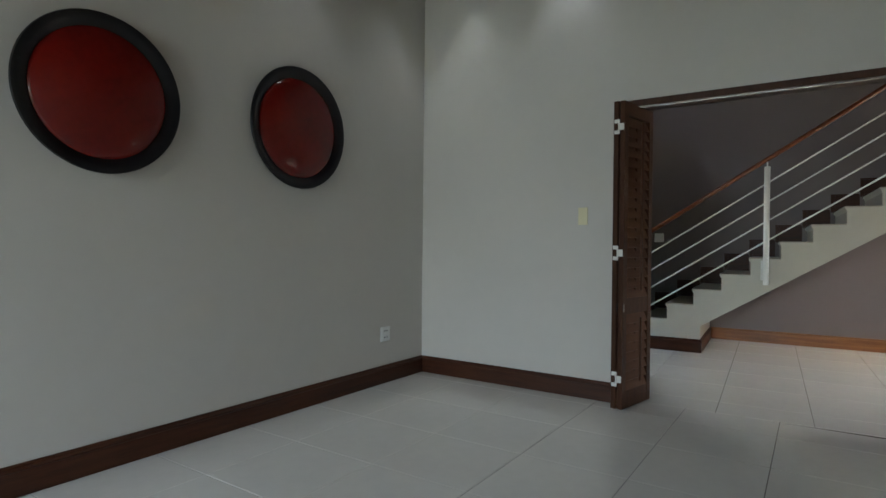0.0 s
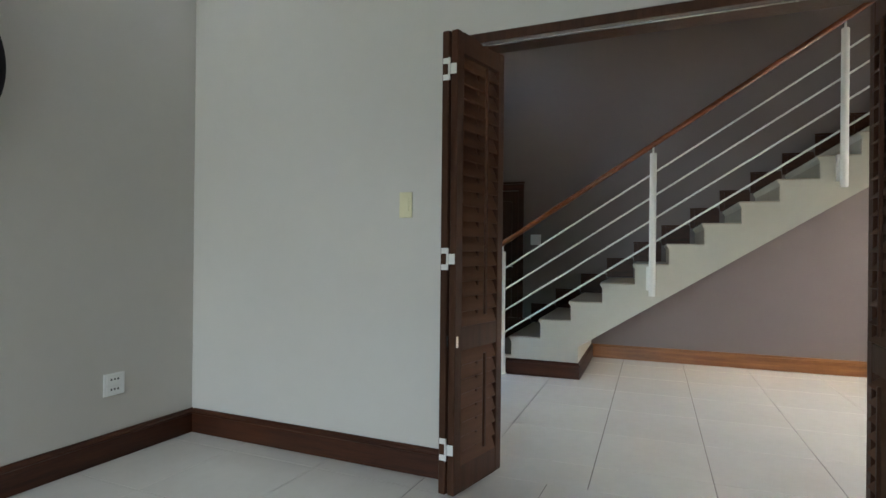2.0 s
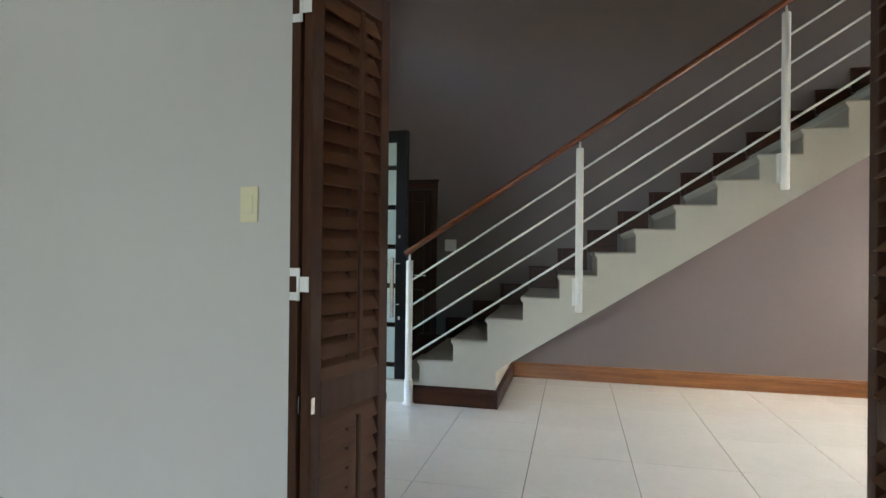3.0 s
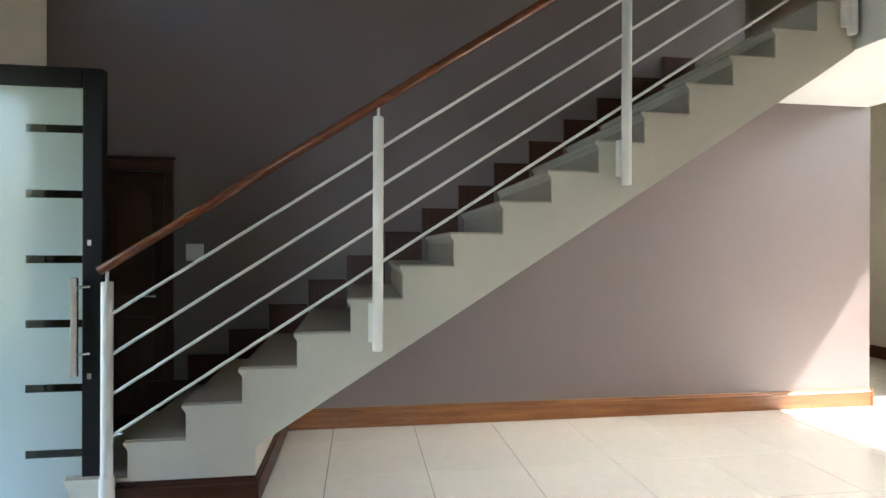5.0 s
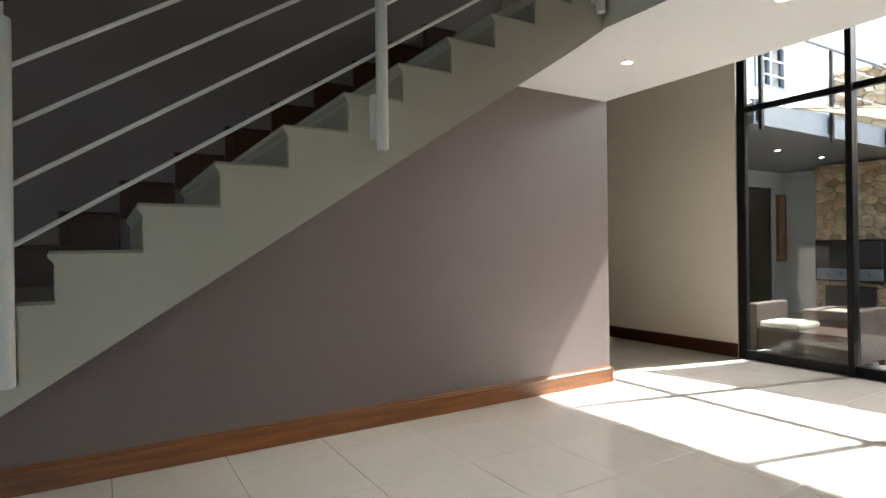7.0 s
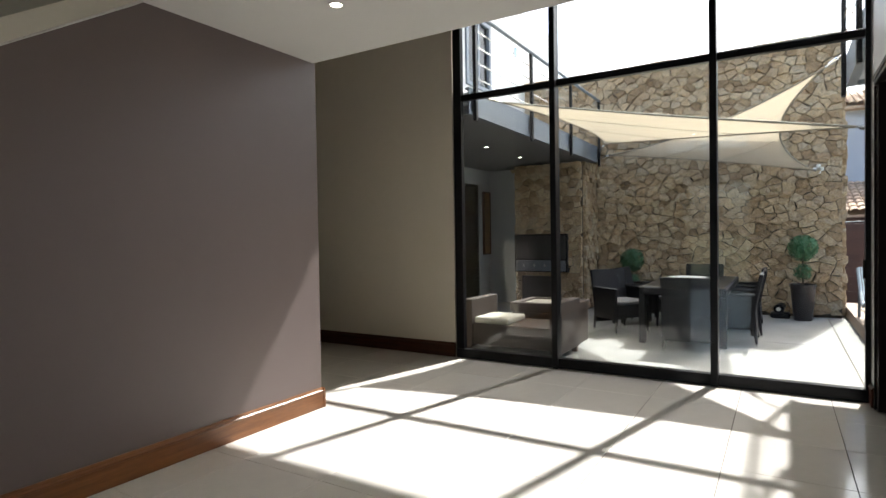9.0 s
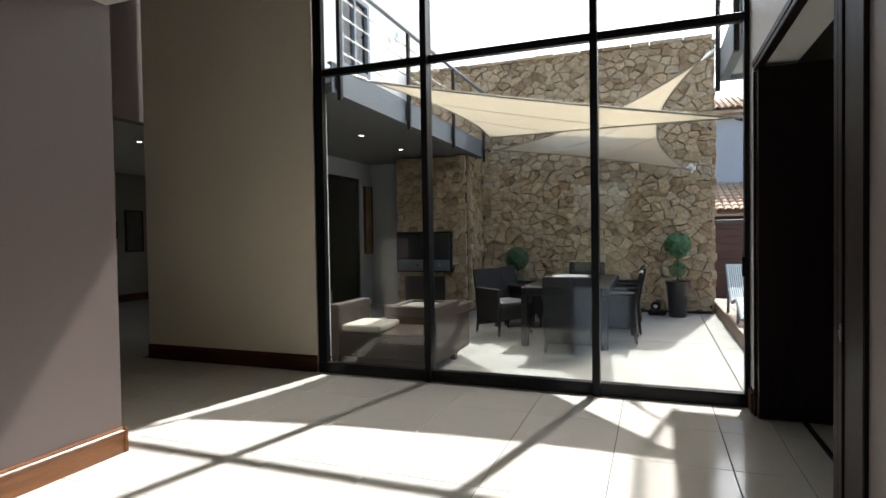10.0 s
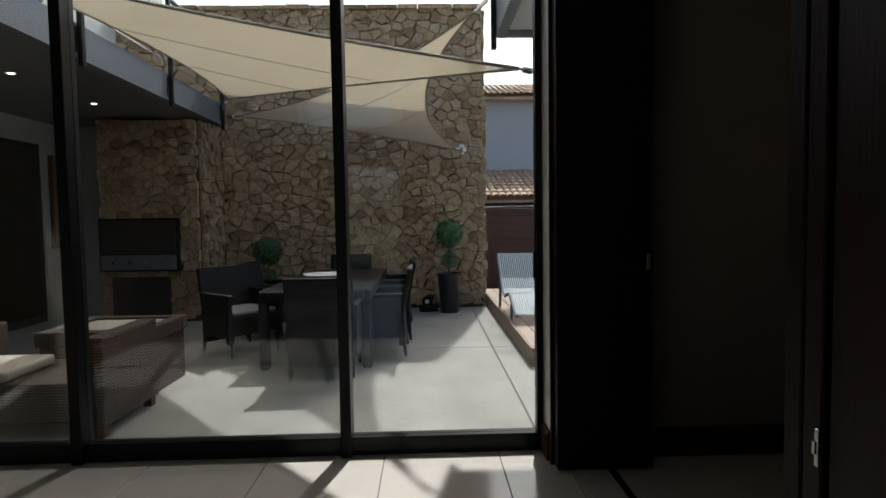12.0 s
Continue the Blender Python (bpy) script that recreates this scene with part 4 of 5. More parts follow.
pic = thing("painting", "framed brown abstract painting on the patio wall", "painting", "", (11.55, 12.0, 1.55))
part("canvas", box(-0.12, 0.12, -0.03, -0.001, -0.6, 0.6), M_PAINT, pic)
part("frame", boxes((-0.145, -0.12, -0.045, -0.001, -0.625, 0.625), (0.12, 0.145, -0.045, -0.001, -0.625, 0.625), (-0.12, 0.12, -0.045, -0.001, 0.6, 0.625), (-0.12, 0.12, -0.045, -0.001, -0.625, -0.6)), M_DARKWOOD, pic)

# balcony over the covered patio
balcony = thing("balcony", "grey steel balcony edge with bolted posts and rail wires", "balcony")
part("edge_beam", boxes((XG + 0.09, WX - 0.18, 9.73, 9.742, 2.58, 2.86), (XG + 0.09, WX - 0.18, 9.742, 9.775, 2.58, 2.60), (XG + 0.09, WX - 0.18, 9.742, 9.775, 2.84, 2.86)), M_STEELBLUE, balcony)
part("deck_slab", boxes((XG + 0.2, WX, 9.78, 11.2, 2.705, 2.84)), M_HOUSE, balcony)
for x in (6.82, 8.40, 10.0, 11.56):
    post = part("post", boxes((x - 0.025, x + 0.025, 9.69, 9.728, 2.52, 3.66, 0.003)), M_BLACKMETAL, balcony)
    part("plate", boxes((x - 0.06, x + 0.06, 9.72, 9.73, 2.62, 2.82)), M_BLACKMETAL, post)
part("top_rail", rods(((6.8, 9.71, 3.68), (11.6, 9.71, 3.68), 0.024), n=14), M_STEELBLUE, balcony, smooth=True)
for z in (2.98, 3.15, 3.32, 3.49):
    part("rail_wire", rods(((6.8, 9.71, z), (11.6, 9.71, z), 0.007), n=8), M_CHROME, balcony)
for x, y in ((8.89, 10.63), (10.2, 10.66)):
    downlight(x, y, 2.60)

# side balcony on the other wing
bal2 = thing("balcony", "grey steel balcony corner with a dark post, on the other wing", "balcony")
part("edge_beam", boxes((6.9, 8.32, 6.28, 6.36, 2.70, 3.0), (8.24, 8.32, 5.2, 6.28, 2.70, 3.0)), M_STEELBLUE, bal2)
part("deck_slab", box(6.9, 8.24, 5.2, 6.28, 2.74, 2.96), M_HOUSE, bal2)
for x in (7.0, 8.28):
    part("post", boxes((x - 0.03, x + 0.03, 6.36, 6.40, 2.60, 3.9, 0.003)), M_BLACKMETAL, bal2)
part("top_rail", rods(((6.9, 6.38, 3.9), (8.3, 6.38, 3.9), 0.02)), M_BLACKMETAL, bal2)
for z in (3.15, 3.35, 3.55, 3.72):
    part("rail_wire", rods(((6.9, 6.38, z), (8.3, 6.38, z), 0.006), n=8), M_CHROME, bal2)
structure("wall_wing", box(XG + 0.16, 6.9, 4.5, 6.3, -0.1, 5.6), M_HOUSE, "grey plaster wall of the side wing", "wall")

# built-in braai
br = thing("braai", "black steel built-in barbecue in the stone chimney breast", "barbecue", "", (11.0, 10.61, 0))
part("body", box(-0.06, 0.05, -0.5, 0.5, 0.63, 1.31, 0.008), M_BLACKMETAL, br)
part("door", boxes((-0.085, -0.06, -0.47, 0.47, 0.86, 1.28, 0.006)), M_DARKPLASTIC, br)
drawer = part("drawer", boxes((-0.085, -0.06, -0.47, 0.47, 0.65, 0.84, 0.006)), M_STEELBLUE, br)
for y in (-0.3, -0.1, 0.1, 0.3):
    part("knob", rods(((-0.085, y, 0.75), (-0.11, y, 0.75), 0.022)), M_CHROME, drawer)
# no hollow is cut: a solid dark block gives the log recess's shade
part("log_recess_shade", box(-0.045, 0.05, -0.36, 0.36, 0.0, 0.56), M_DARKPLASTIC, br)


# ---- shade sails ----
def shade_sail(corners, sags, lift, ties):
    s = thing("shade_sail", "cream triangular fabric shade sail stretched over the patio", "shade sail", "shade sails")
    c = [Vector(p) for p in corners]
    cen = (c[0] + c[1] + c[2]) / 3
    n = 18
    grid = {}
    bm = bmesh.new()

    def at(i, j):
        b = (i / n, j / n, (n - i - j) / n)
        p = c[0] * b[0] + c[1] * b[1] + c[2] * b[2]
        for a, d, o, sag in ((0, 1, 2, sags[0]), (1, 2, 0, sags[1]), (2, 0, 1, sags[2])):
            w = 4 * b[a] * b[d]
            p = p + (c[o] - (c[a] + c[d]) / 2) * sag * w * (1 - b[o])
        return p + Vector((0, 0, lift * 27 * b[0] * b[1] * b[2]))

    for i in range(n + 1):
        for j in range(n + 1 - i):
            grid[i, j] = bm.verts.new(at(i, j))
    for i in range(n):
        for j in range(n - i):
            bm.faces.new((grid[i, j], grid[i + 1, j], grid[i, j + 1]))
            if i + j < n - 1:
                bm.faces.new((grid[i + 1, j], grid[i + 1, j + 1], grid[i, j + 1]))
    bmesh.ops.recalc_face_normals(bm, faces=bm.faces)
    cloth = part("cloth", bm, M_SAIL, s, smooth=True)
    for f in (5, 10):
        seam = bmesh.new()
        pts = [at(i, f) + Vector((0, 0, -0.004)) for i in range(n + 1 - f)]
        for p, q in zip(pts, pts[1:]):
            rod(seam, p, q, 0.0025, n=5)
        part("seam", seam, M_SAILHEM, cloth)
    for line in ([(i, 0) for i in range(n + 1)], [(0, j) for j in range(n + 1)], [(i, n - i) for i in range(n + 1)]):
        hem = bmesh.new()
        pts = [at(i, j) for i, j in line]
        for p, q in zip(pts, pts[1:]):
            rod(hem, p, q, 0.011, n=6)
        part("hem", hem, M_SAILHEM, cloth)
    for p, q in zip(corners, ties):
        tie = rods((p, q, 0.008), n=8)
        a, b = Vector(p), Vector(q)
        rod(tie, a + (b - a) * 0.25, a + (b - a) * 0.7, 0.018, n=8)
        part("turnbuckle", tie, M_CHROME, s, "steel turnbuckle")
    return s


shade_sail(((7.15, 9.55, 2.76), (11.15, 9.5, 2.84), (6.98, 6.40, 2.10)), (0.10, 0.01, 0.03), 0.0, ((6.86, 9.66, 2.78), (11.45, 9.68, 2.75), (6.92, 6.305, 2.06)))
shade_sail(((8.42, 6.52, 2.95), (11.55, 6.5, 2.2), (11.45, 9.5, 2.68)), (0.14, 0.03, 0.11), 0.0, ((8.28, 6.39, 3.02), (11.76, 6.43, 2.2), (11.7, 9.7, 2.68)))
hook = thing("wall_hook", "white metal wall hook plate on the stone wall", "hook", "", (WX - 0.05, 6.425, 2.225))
part("plate", boxes((-0.02, 0.05, -0.07, 0.07, -0.03, 0.03, 0.004), (-0.02, 0.05, -0.03, 0.03, -0.07, 0.07, 0.004)), M_WMETAL, hook)


# ---- dining table and chairs ----
tab = thing("dining_table", "dark wicker outdoor dining table with a glass top", "table")
TX0, TX1, TY0, TY1, TZ = 8.5, 10.6, 7.44, 8.40, 0.645
part("tabletop", box(TX0 + 0.02, TX1 - 0.02, TY0 + 0.02, TY1 - 0.02, TZ - 0.02, TZ, 0.004), M_BLACKLAC, tab, "dark glass top")
part("apron", boxes((TX0, TX1, TY0, TY0 + 0.05, TZ - 0.1, TZ - 0.004, 0.01), (TX0, TX1, TY1 - 0.05, TY1, TZ - 0.1, TZ - 0.004, 0.01),
                    (TX0, TX0 + 0.05, TY0 + 0.05, TY1 - 0.05, TZ - 0.1, TZ - 0.004, 0.01), (TX1 - 0.05, TX1, TY0 + 0.05, TY1 - 0.05, TZ - 0.1, TZ - 0.004, 0.01)), M_WICKER, tab)
for x in (TX0, TX1 - 0.08):
    for y in (TY0, TY1 - 0.08):
        part("leg", box(x, x + 0.08, y, y + 0.08, PZ, TZ - 0.1, 0.01), M_WICKER, tab)
bowl = thing("bowl", "wide shallow white bowl on the dining table", "bowl", "", (9.15, 7.93, TZ))
part("dish", lathe(bmesh.new(), [(0.07, 0.0), (0.075, 0.012), (0.05, 0.02), (0.13, 0.04), (0.215, 0.075), (0.218, 0.082), (0.2, 0.078), (0.12, 0.05), (0.01, 0.04)], 40), M_PLASTIC, bowl, smooth=True)


def dining_chair():
    """A woven armchair; the seat faces +y, its origin on the ground."""
    t = thing("dining_chair", "dark grey wicker dining armchair with a seat cushion", "chair", "chairs round the patio table")
    W = 0.27
    bm = bmesh.new()
    v = []
    for y, z in ((-0.27, 0.12), (-0.25, 0.4), (-0.29, 0.62), (-0.335, 0.83), (-0.295, 0.835), (-0.245, 0.6), (-0.2, 0.4), (-0.2, 0.12)):
        k = 1.0 if z > 0.2 else 0.93
        v.append((bm.verts.new((-W * k, y, z)), bm.verts.new((W * k, y, z))))
    for i in range(len(v)):
        a, b = v[i], v[(i + 1) % len(v)]
        bm.faces.new((a[0], b[0], b[1], a[1]))
    bm.faces.new([q[0] for q in v]), bm.faces.new([q[1] for q in v][::-1])
    bmesh.ops.recalc_face_normals(bm, faces=bm.faces)
    bmesh.ops.bevel(bm, geom=list(bm.edges), offset=0.008, segments=2, affect="EDGES")
    part("backrest", bm, M_WICKER, t)
    part("seat", box(-W + 0.02, W - 0.02, -0.2, 0.27, 0.22, 0.4, 0.015, 2), M_WICKER, t)
    part("cushion", box(-W + 0.045, W - 0.045, -0.19, 0.26, 0.402, 0.445, 0.018, 3), M_CUSH, t, "grey fabric seat cushion")
    for s in (-1, 1):
        bm = bmesh.new()
        bx(bm, s * W - 0.025, s * W + 0.025, -0.25, 0.28, 0.575, 0.61, 0.012, 2)
        bx(bm, s * W - 0.022, s * W + 0.022, 0.2, 0.265, 0.15, 0.576, 0.01, 2)
        bx(bm, s * W - 0.012, s * W + 0.012, -0.22, 0.2, 0.2, 0.574)
        part("armrest", bm, M_WICKER, t)
        for y, dy in ((-0.235, -0.03), (0.235, 0.0)):
            leg = part("leg", rods(((s * (W - 0.03), y, 0.25), (s * (W - 0.02), y + dy, 0.03), 0.022, 0.015), n=10), M_WICKER, t)
            part("foot_tip", rods(((s * (W - 0.02), y + dy, 0.0), (s * (W - 0.02), y + dy, 0.035), 0.014), n=10), M_CHROME, leg, "steel foot tip")
    return t


chair = dining_chair()
chair.matrix_basis = pose(9.06, 7.42, PZ, 0, 0, 0)
for x, y, a in ((9.72, 7.40, 2), (10.32, 7.42, -2), (8.38, 7.80, -90), (9.22, 8.78, 140), (9.98, 8.62, 176), (10.86, 7.95, 90)):
    copy_thing(chair, pose(x, y, PZ, 0, 0, a))


# ---- wicker lounge set ----
def wicker_sofa(x0, x1, y0, y1, name, label, arm_low, arm_high, cushion_from):
    s = thing(name, label, "sofa", "wicker lounge set")
    part("base", box(x0 + 0.02, x1 - 0.02, y0 + 0.12, y1 - 0.12, PZ + 0.1, 0.3, 0.01, 2), M_WICKERB, s)
    if arm_low:
        part("armrest", box(x0, x1, y0, y0 + 0.12, PZ + 0.07, 0.57, 0.012, 2), M_WICKERB, s)
    if arm_high:
        part("armrest", box(x0, x1, y1 - 0.12, y1, PZ + 0.07, 0.57, 0.012, 2), M_WICKERB, s)
    part("cushion", box(x0 + 0.03, x0 + 0.5, cushion_from, y1 - 0.13, 0.302, 0.375, 0.025, 3), M_CUSHL, s, "pale fabric seat cushion")
    for x in (x0 + 0.05, x1 - 0.05):
        for y in (y0 + 0.05, y1 - 0.05):
            part("foot", box(x - 0.03, x + 0.03, y - 0.03, y + 0.03, PZ, PZ + 0.1, 0.004), M_DARKWOOD, s)
    return s


wicker_sofa(7.02, 7.7, 8.87, 10.02, "wicker_sofa", "brown wicker sofa with one pale seat cushion beside the glazing", True, True, 9.46)
wicker_sofa(7.55, 8.3, 10.75, 11.5, "wicker_armchair", "brown wicker armchair with a white cushion", True, True, 10.88)
lt = thing("coffee_table", "low brown wicker coffee table", "table", "wicker lounge set")
part("body", box(7.76, 8.44, 9.0, 9.74, PZ, 0.36, 0.012, 2), M_WICKERB, lt)
part("top_frame", boxes((7.74, 7.84, 8.98, 9.76, 0.362, 0.47, 0.008), (8.36, 8.46, 8.98, 9.76, 0.362, 0.47, 0.008), (7.84, 8.36, 8.98, 9.07, 0.362, 0.47, 0.008), (7.84, 8.36, 9.67, 9.76, 0.362, 0.47, 0.008)), M_WICKERB, lt)
part("top", box(7.842, 8.358, 9.072, 9.668, 0.44, 0.452), M_CUSHL, lt, "pale inset top")


# ---- topiary pots ----
def topiary(x, y, seed, label, drop=0.0):
    t = thing("topiary", label, "potted plant", "topiary balls in pots", (x, y, PZ))
    low = 0.5 - drop
    pot = part("pot", lathe(bmesh.new(), [(0.115, 0.0), (0.12, 0.01), (0.165, low), (0.175, low + 0.005), (0.175, low + 0.04), (0.155, low + 0.04), (0.15, low), (0.01, low - 0.01)], 32), M_POT, t, smooth=True)
    part("stem", rods(((0, 0, low - 0.02), (0.01, 0, low + 0.5), 0.014, 0.01)), M_BARK, t)
    rng = random.Random(seed)
    for name, cz, rad, count in (("crown", 1.08 - drop, 0.2, 2600), ("lower_leaves", 0.72 - drop, 0.13, 500)):
        vs, fs = [], []
        for i in range(count):
            d = Vector((rng.gauss(0, 1), rng.gauss(0, 1), rng.gauss(0, 1))).normalized()
            r = rad * (rng.uniform(0.3, 1.0) ** 0.4 + 0.06 * noise.noise(d * 3))
            p = Vector((0, 0, cz)) + d * r
            u = d.orthogonal().normalized()
            u.rotate(Matrix.Rotation(rng.uniform(0, 6.28), 3, d))
            w = d.cross(u) * 0.5 + d * rng.uniform(-0.5, 0.7)
            s = rng.uniform(0.014, 0.026)
            b = len(vs)
            vs += [p - u * s, p + w * s * 0.6, p + u * s, p - w * s * 0.6]
            fs.append((b, b + 1, b + 2, b + 3))
        me = bpy.data.meshes.new(name)
        me.from_pydata(vs, [], fs)
        me.materials.append(M_LEAF)
        crown = new(name, me)
        crown.parent = t
    return t


topiary(11.34, 6.64, 3, "clipped green topiary ball in a tall black pot")
topiary(11.35, 9.1, 4, "clipped green topiary ball in a black pot behind the table", 0.2)
spotl = thing("garden_spotlight", "low black garden spotlight at the foot of the stone wall", "spotlight", "", (11.5, 6.93, PZ))
part("base", boxes((-0.1, 0.1, -0.13, 0.13, 0.0, 0.09, 0.02)), M_BLACKMETAL, spotl)
part("head", rods(((-0.08, 0.02, 0.14), (0.08, -0.02, 0.17), 0.075, 0.06), n=16), M_BLACKMETAL, spotl)
part("lens", rods(((-0.083, 0.021, 0.139), (-0.088, 0.022, 0.138), 0.03), n=16), M_PLASTIC, spotl)

# ---- timber deck, lounger, fence, neighbour ----
deck = thing("timber_deck", "low weathered timber deck of parallel boards", "deck")
plank = to_mesh("board", box(0, 4.1, 0, 0.135, -0.025, 0, 0.003), M_DECK)
for i in range(18):
    piece("board", plank, deck, (8.45, 5.91 - 0.142 * i, 0.12), 0.0)
part("fascia", box(8.45, 12.55, 6.048, 6.07, PZ, 0.122, 0.003), M_DECK, deck)
part("fascia", box(8.42, 8.447, 3.5, 6.07, PZ, 0.122, 0.003), M_DECK, deck)
part("joists", boxes(*[(8.6 + 0.6 * i, 8.65 + 0.6 * i, 3.5, 6.045, PZ, 0.094) for i in range(7)]), M_DECK, deck)


def lounger():
    t = thing("sun_lounger", "blue-grey slatted sun lounger with a curved seat, on the deck", "sun lounger", "", (0, 0, 0))
    prof = [(-0.72, 0.66), (-0.58, 0.52), (-0.42, 0.36), (-0.25, 0.25), (-0.05, 0.21), (0.15, 0.26), (0.3, 0.285), (0.48, 0.22), (0.68, 0.13), (0.8, 0.11)]
    fine = []
    for (a, za), (b, zb) in zip(prof, prof[1:]):
        for k in range(3):
            fine.append((a + (b - a) * k / 3, za + (zb - za) * k / 3))
    fine.append(prof[-1])
    for y in (-0.31, 0.31):
        bm = bmesh.new()
        for p, q in zip(fine, fine[1:]):
            rod(bm, (p[0], y, p[1] - 0.02), (q[0], y, q[1] - 0.02), 0.018, n=8)
        part("side_rail", bm, M_STEELBLUE, t)
        for x, z in ((-0.45, 0.38), (0.5, 0.2)):
            part("leg", rods(((x, y, z), (x - 0.06, y, 0.0), 0.018), n=8), M_STEELBLUE, t)
    for i in range(24):
        y = -0.29 + 0.58 * i / 23
        bm = bmesh.new()
        for p, q in zip(fine, fine[1:]):
            a = [bm.verts.new(c) for c in ((p[0], y - 0.0085, p[1]), (p[0], y + 0.0085, p[1]), (q[0], y + 0.0085, q[1]), (q[0], y - 0.0085, q[1]))]
            b = [bm.verts.new((c.co.x, c.co.y, c.co.z - 0.008)) for c in a]
            bm.faces.new(a), bm.faces.new(b[::-1])
            bm.faces.new((a[0], a[3], b[3], b[0])), bm.faces.new((a[1], b[1], b[2], a[2]))
        bmesh.ops.remove_doubles(bm, verts=bm.verts, dist=0.0005)
        part("slat", bm, M_LOUNGE, t)
    return t


lounger().matrix_basis = pose(10.27, 5.71, 0.12, 0, 0, 180)

fence = thing("timber_fence", "dark stained timber fence of horizontal boards", "fence")
fb = to_mesh("board", box(0, 0.025, -9, 0, 0, 0.128, 0.003), M_FENCE)
for i in range(11):
    piece("board", fb, fence, (13.6, 7.4, -0.05 + 0.133 * i))
for y in (-1.2, 0.8, 2.8, 4.8, 6.8):
    part("post", box(13.63, 13.72, y, y + 0.09, -0.1, 1.42), M_FENCE, fence)
part("wire", rods(((13.58, -1.6, 1.46), (13.58, 7.4, 1.44), 0.006), n=6), M_STEELBLUE, fence)


def tiled_roof(parent, x0, x1, y0, y1, z0, z1):
    """Roman tiles in courses rising from x0 to x1."""
    rows, cols = max(3, round((x1 - x0) / 0.27)), round((y1 - y0) / 0.135)
    bm = bmesh.new()
    for k in range(9):
        a = math.pi * k / 8
        for x, dz in ((0, 0.03), (0.31, 0.0)):
            bm.verts.new((x, -0.064 * math.cos(a), 0.045 * math.sin(a) + dz))
    bm.verts.ensure_lookup_table()
    for k in range(8):
        bm.faces.new((bm.verts[2 * k], bm.verts[2 * k + 2], bm.verts[2 * k + 3], bm.verts[2 * k + 1]))
    geo = bmesh.ops.extrude_face_region(bm, geom=list(bm.faces))
    for e in geo["geom"]:
        if isinstance(e, bmesh.types.BMVert):
            e.co.z -= 0.012
    bmesh.ops.recalc_face_normals(bm, faces=bm.faces)
    me = to_mesh("roof_tile", bm, M_ROOF)
    for i in range(rows):
        for j in range(cols):
            s = (i + 0.0) / rows
            ob = new("roof_tile", me)
            ob.parent = parent
            ob.matrix_basis = pose(x0 + (x1 - x0) * s, y0 + (j + 0.5) * (y1 - y0) / cols, z0 + (z1 - z0) * s + 0.02, 0, -math.degrees(math.atan2(z1 - z0, x1 - x0)), 0)


def roof_bed(x0, x1, y0, y1, zb, z0, z1):
    """The sloping bed under a course of tiles, closed below."""
    bm = bmesh.new()
    a, b = ([bm.verts.new(p) for p in ((x0, y, zb), (x1, y, zb), (x1, y, z1), (x0, y, z0))] for y in (y0, y1))
    for i in range(4):
        bm.faces.new((a[i], a[(i + 1) % 4], b[(i + 1) % 4], b[i]))
    bm.faces.new(a[::-1]), bm.faces.new(b)
    bmesh.ops.recalc_face_normals(bm, faces=bm.faces)
    return bm


house = thing("neighbour_house", "grey plastered house with clay tiled roofs beyond the fence", "house")
part("wall", box(16.6, 17.0, -6, 9.0, -0.1, 3.9), M_HOUSE, house)
part("lower_wall", box(14.35, 16.6, -6, 8.0, -0.1, 1.53), M_FENCE, house)
low_roof = part("lower_roof", roof_bed(14.2, 16.6, 1.0, 8.0, 1.53, 1.57, 2.27), M_ROOF, house)
up_roof = part("upper_roof", roof_bed(16.35, 18.2, -1.0, 9.0, 3.9, 3.96, 4.57), M_ROOF, house)
tiled_roof(low_roof, 14.15, 16.58, 3.0, 6.9, 1.6, 2.3)
tiled_roof(up_roof, 16.3, 18.2, 1.6, 6.6, 3.97, 4.6)

# ---- living room glimpsed past the pier ----
for x, z, w, h in ((10.1, 1.46, 0.53, 0.34), (10.76, 1.43, 0.42, 0.85)):
    p = thing("picture", "dark framed picture on the living room wall", "picture", "living room pictures", (x, 17.0, z))
    part("canvas", box(-w / 2 + 0.03, w / 2 - 0.03, -0.02, -0.001, -h / 2 + 0.03, h / 2 - 0.03), M_PICT, p)
    part("frame", boxes((-w / 2, -w / 2 + 0.03, -0.035, -0.001, -h / 2, h / 2), (w / 2 - 0.03, w / 2, -0.035, -0.001, -h / 2, h / 2),
                        (-w / 2 + 0.03, w / 2 - 0.03, -0.035, -0.001, -h / 2, -h / 2 + 0.03), (-w / 2 + 0.03, w / 2 - 0.03, -0.035, -0.001, h / 2 - 0.03, h / 2)), M_BLACKMETAL, p)
win6 = tagged(new("window_6"), "small living room window with a white slatted blind", "window", kind="structure")
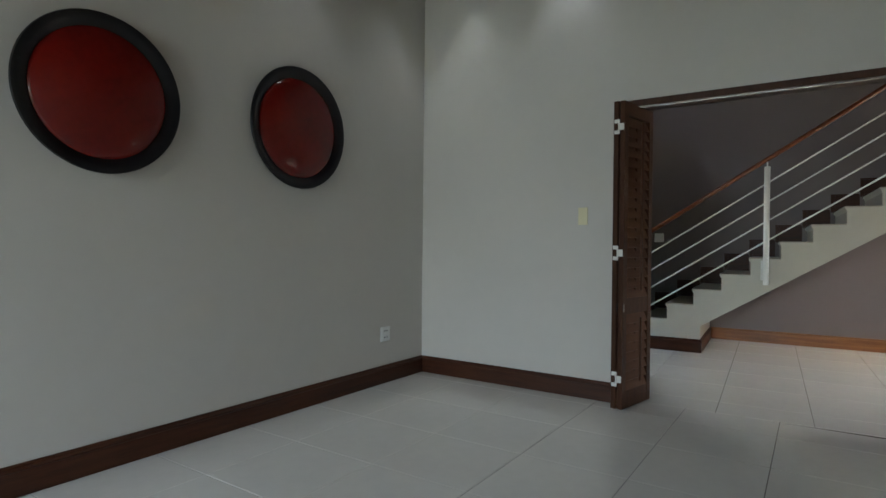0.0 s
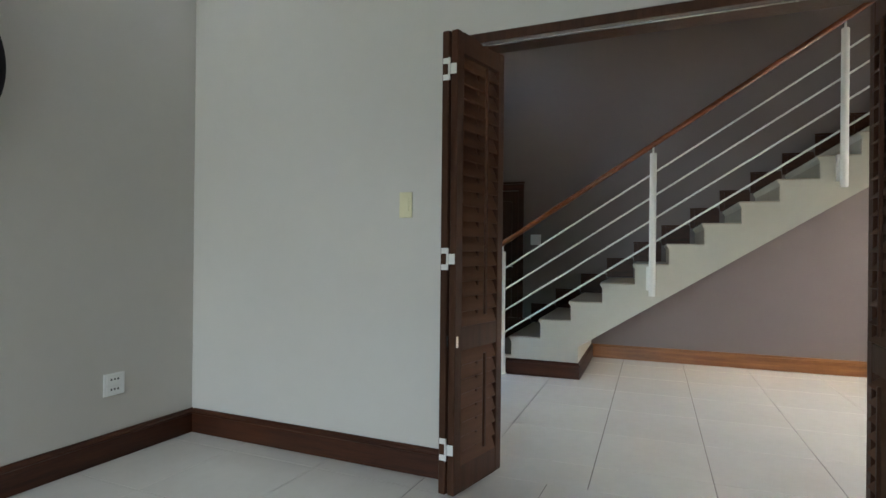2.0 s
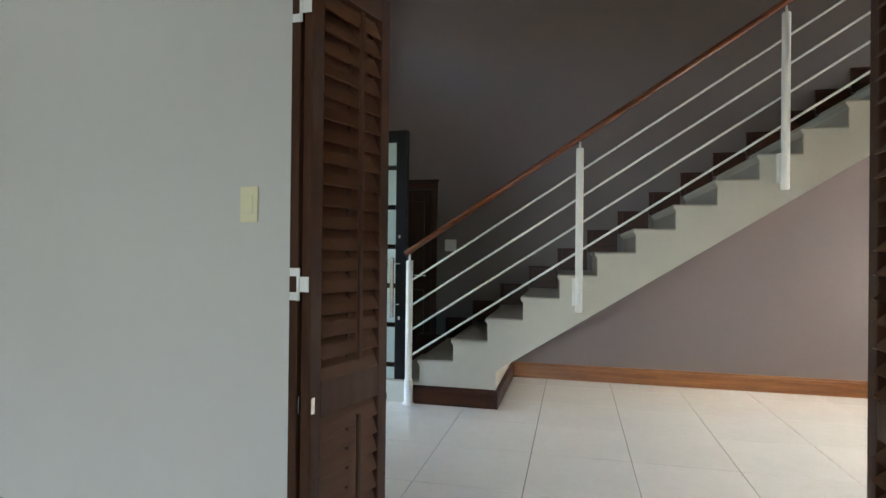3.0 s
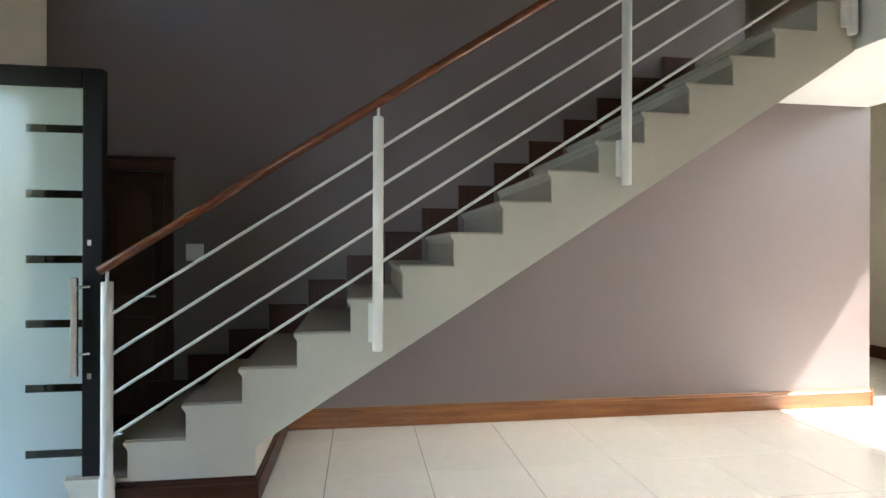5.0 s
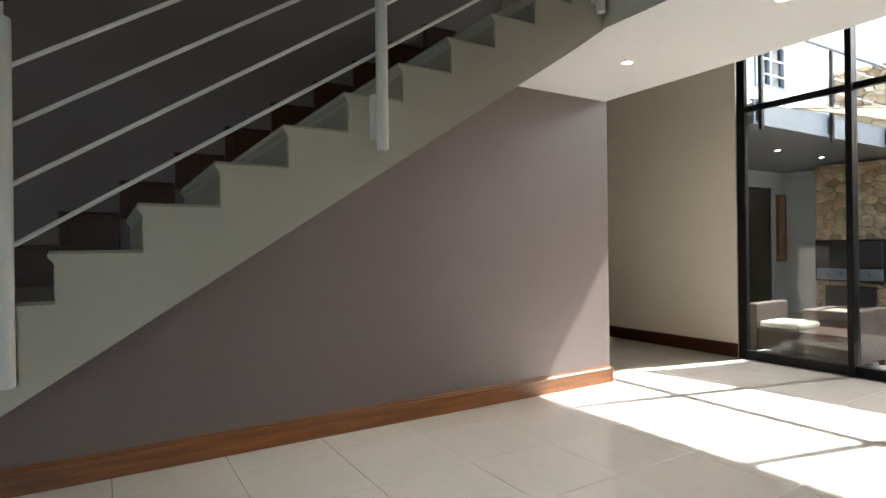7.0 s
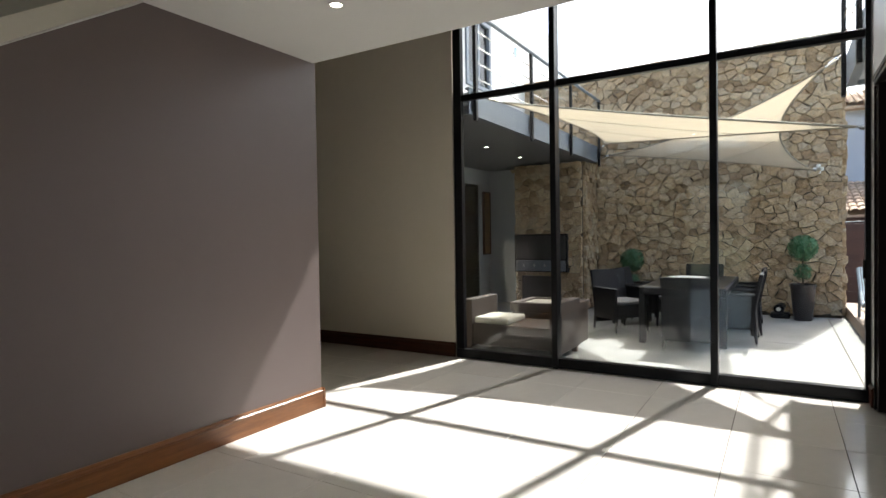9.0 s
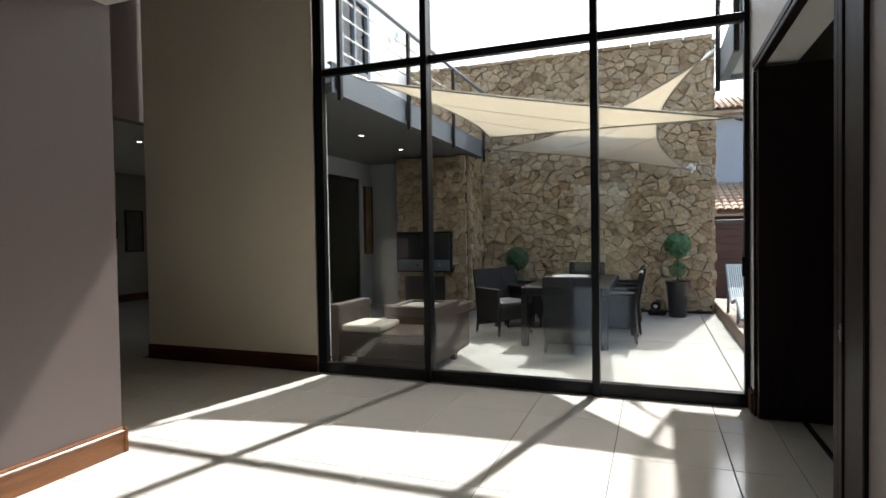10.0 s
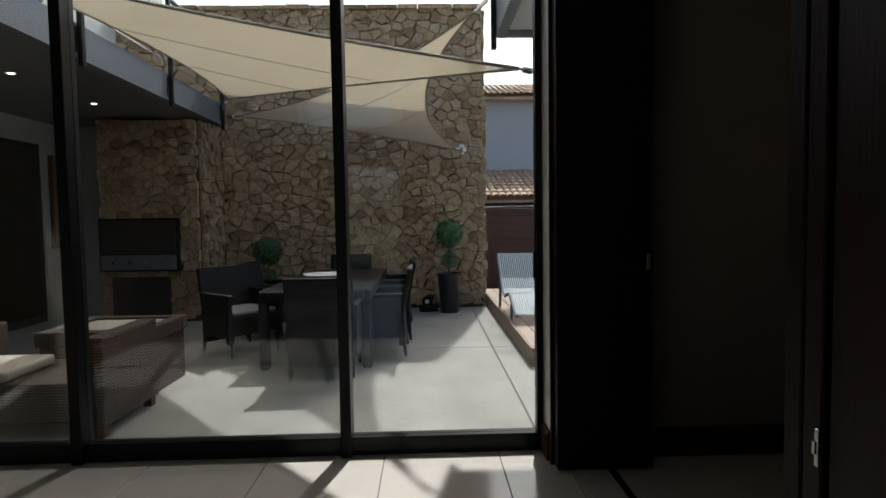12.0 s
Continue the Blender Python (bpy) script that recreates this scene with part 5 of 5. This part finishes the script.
part("window_frame", boxes((13.22, 13.3, 14.05, 14.09, 1.05, 2.0), (13.22, 13.3, 14.71, 14.75, 1.05, 2.0), (13.22, 13.3, 14.09, 14.71, 1.05, 1.09), (13.22, 13.3, 14.09, 14.71, 1.96, 2.0)), M_WMETAL, win6)
blind = to_mesh("blind_slat", box(-0.012, 0.012, 14.1, 14.7, -0.009, 0.009), M_PLASTIC)
for i in range(18):
    piece("blind_slat", blind, win6, (13.21, 0, 1.13 + i * 0.047))
for x, y in ((9.4, 15.0), (8.0, 13.6)):
    downlight(x, y, 2.6)

# ---- stones of the walls ----
stone_face(stone_wall, WY1 - 3.2 - WY0, WTOP, 0.265, 11, Matrix.Translation((WX, WY0, 0)))
stone_face(stone_wall, 3.2, WTOP - 2.5, 0.26, 17, Matrix.Translation((WX, WY1 - 3.2, 2.5)), 0)
stone_face(stone_wall, 0.4, WTOP, 0.26, 12, pose(WX + 0.4, WY0, 0, 0, 0, 90))
stone_face(chimney, 1.25, 2.56, 0.25, 13, Matrix.Translation((11.05, 9.87, 0)))
stone_face(chimney, 0.72, 2.56, 0.24, 14, pose(WX, 9.86, 0, 0, 0, 90))

# flat coping stones along the top of the tall wall
coping_rng = random.Random(5)
at_y = WY0 - 0.02
while at_y < WY1 - 0.5:
    wide = coping_rng.uniform(0.28, 0.5)
    part("coping_stone", box(WX - 0.075 - coping_rng.uniform(0, 0.02), WX + 0.42, at_y + 0.004, at_y + wide - 0.004, WTOP - 0.012, WTOP + 0.04 + coping_rng.uniform(0, 0.012), 0.008), M_STONE, stone_wall)
    at_y += wide

# ---- floor tiles, laid last ----
lay_tiles(XA, 2.3, 0.0, YB + 0.2, -0.18, 0.02, ROOM)
lay_tiles(-1.95, XG, YB + 0.09, 12.1, 0.03, -0.01)
lay_tiles(2.45, XG, 6.08, YB + 0.09, 0.03, -0.01)
in_room(structure("floor_4", box(XA, 2.3, SY, -0.002, -0.004, -0.0015), M_TILE, "glossy cream tiled floor at the back of the room", "floor"))
structure("floor_3", box(2.45, 6.5, 2.5, 6.05, -0.004, 0.0), M_TILE, "tiled floor of the dim side room", "floor")
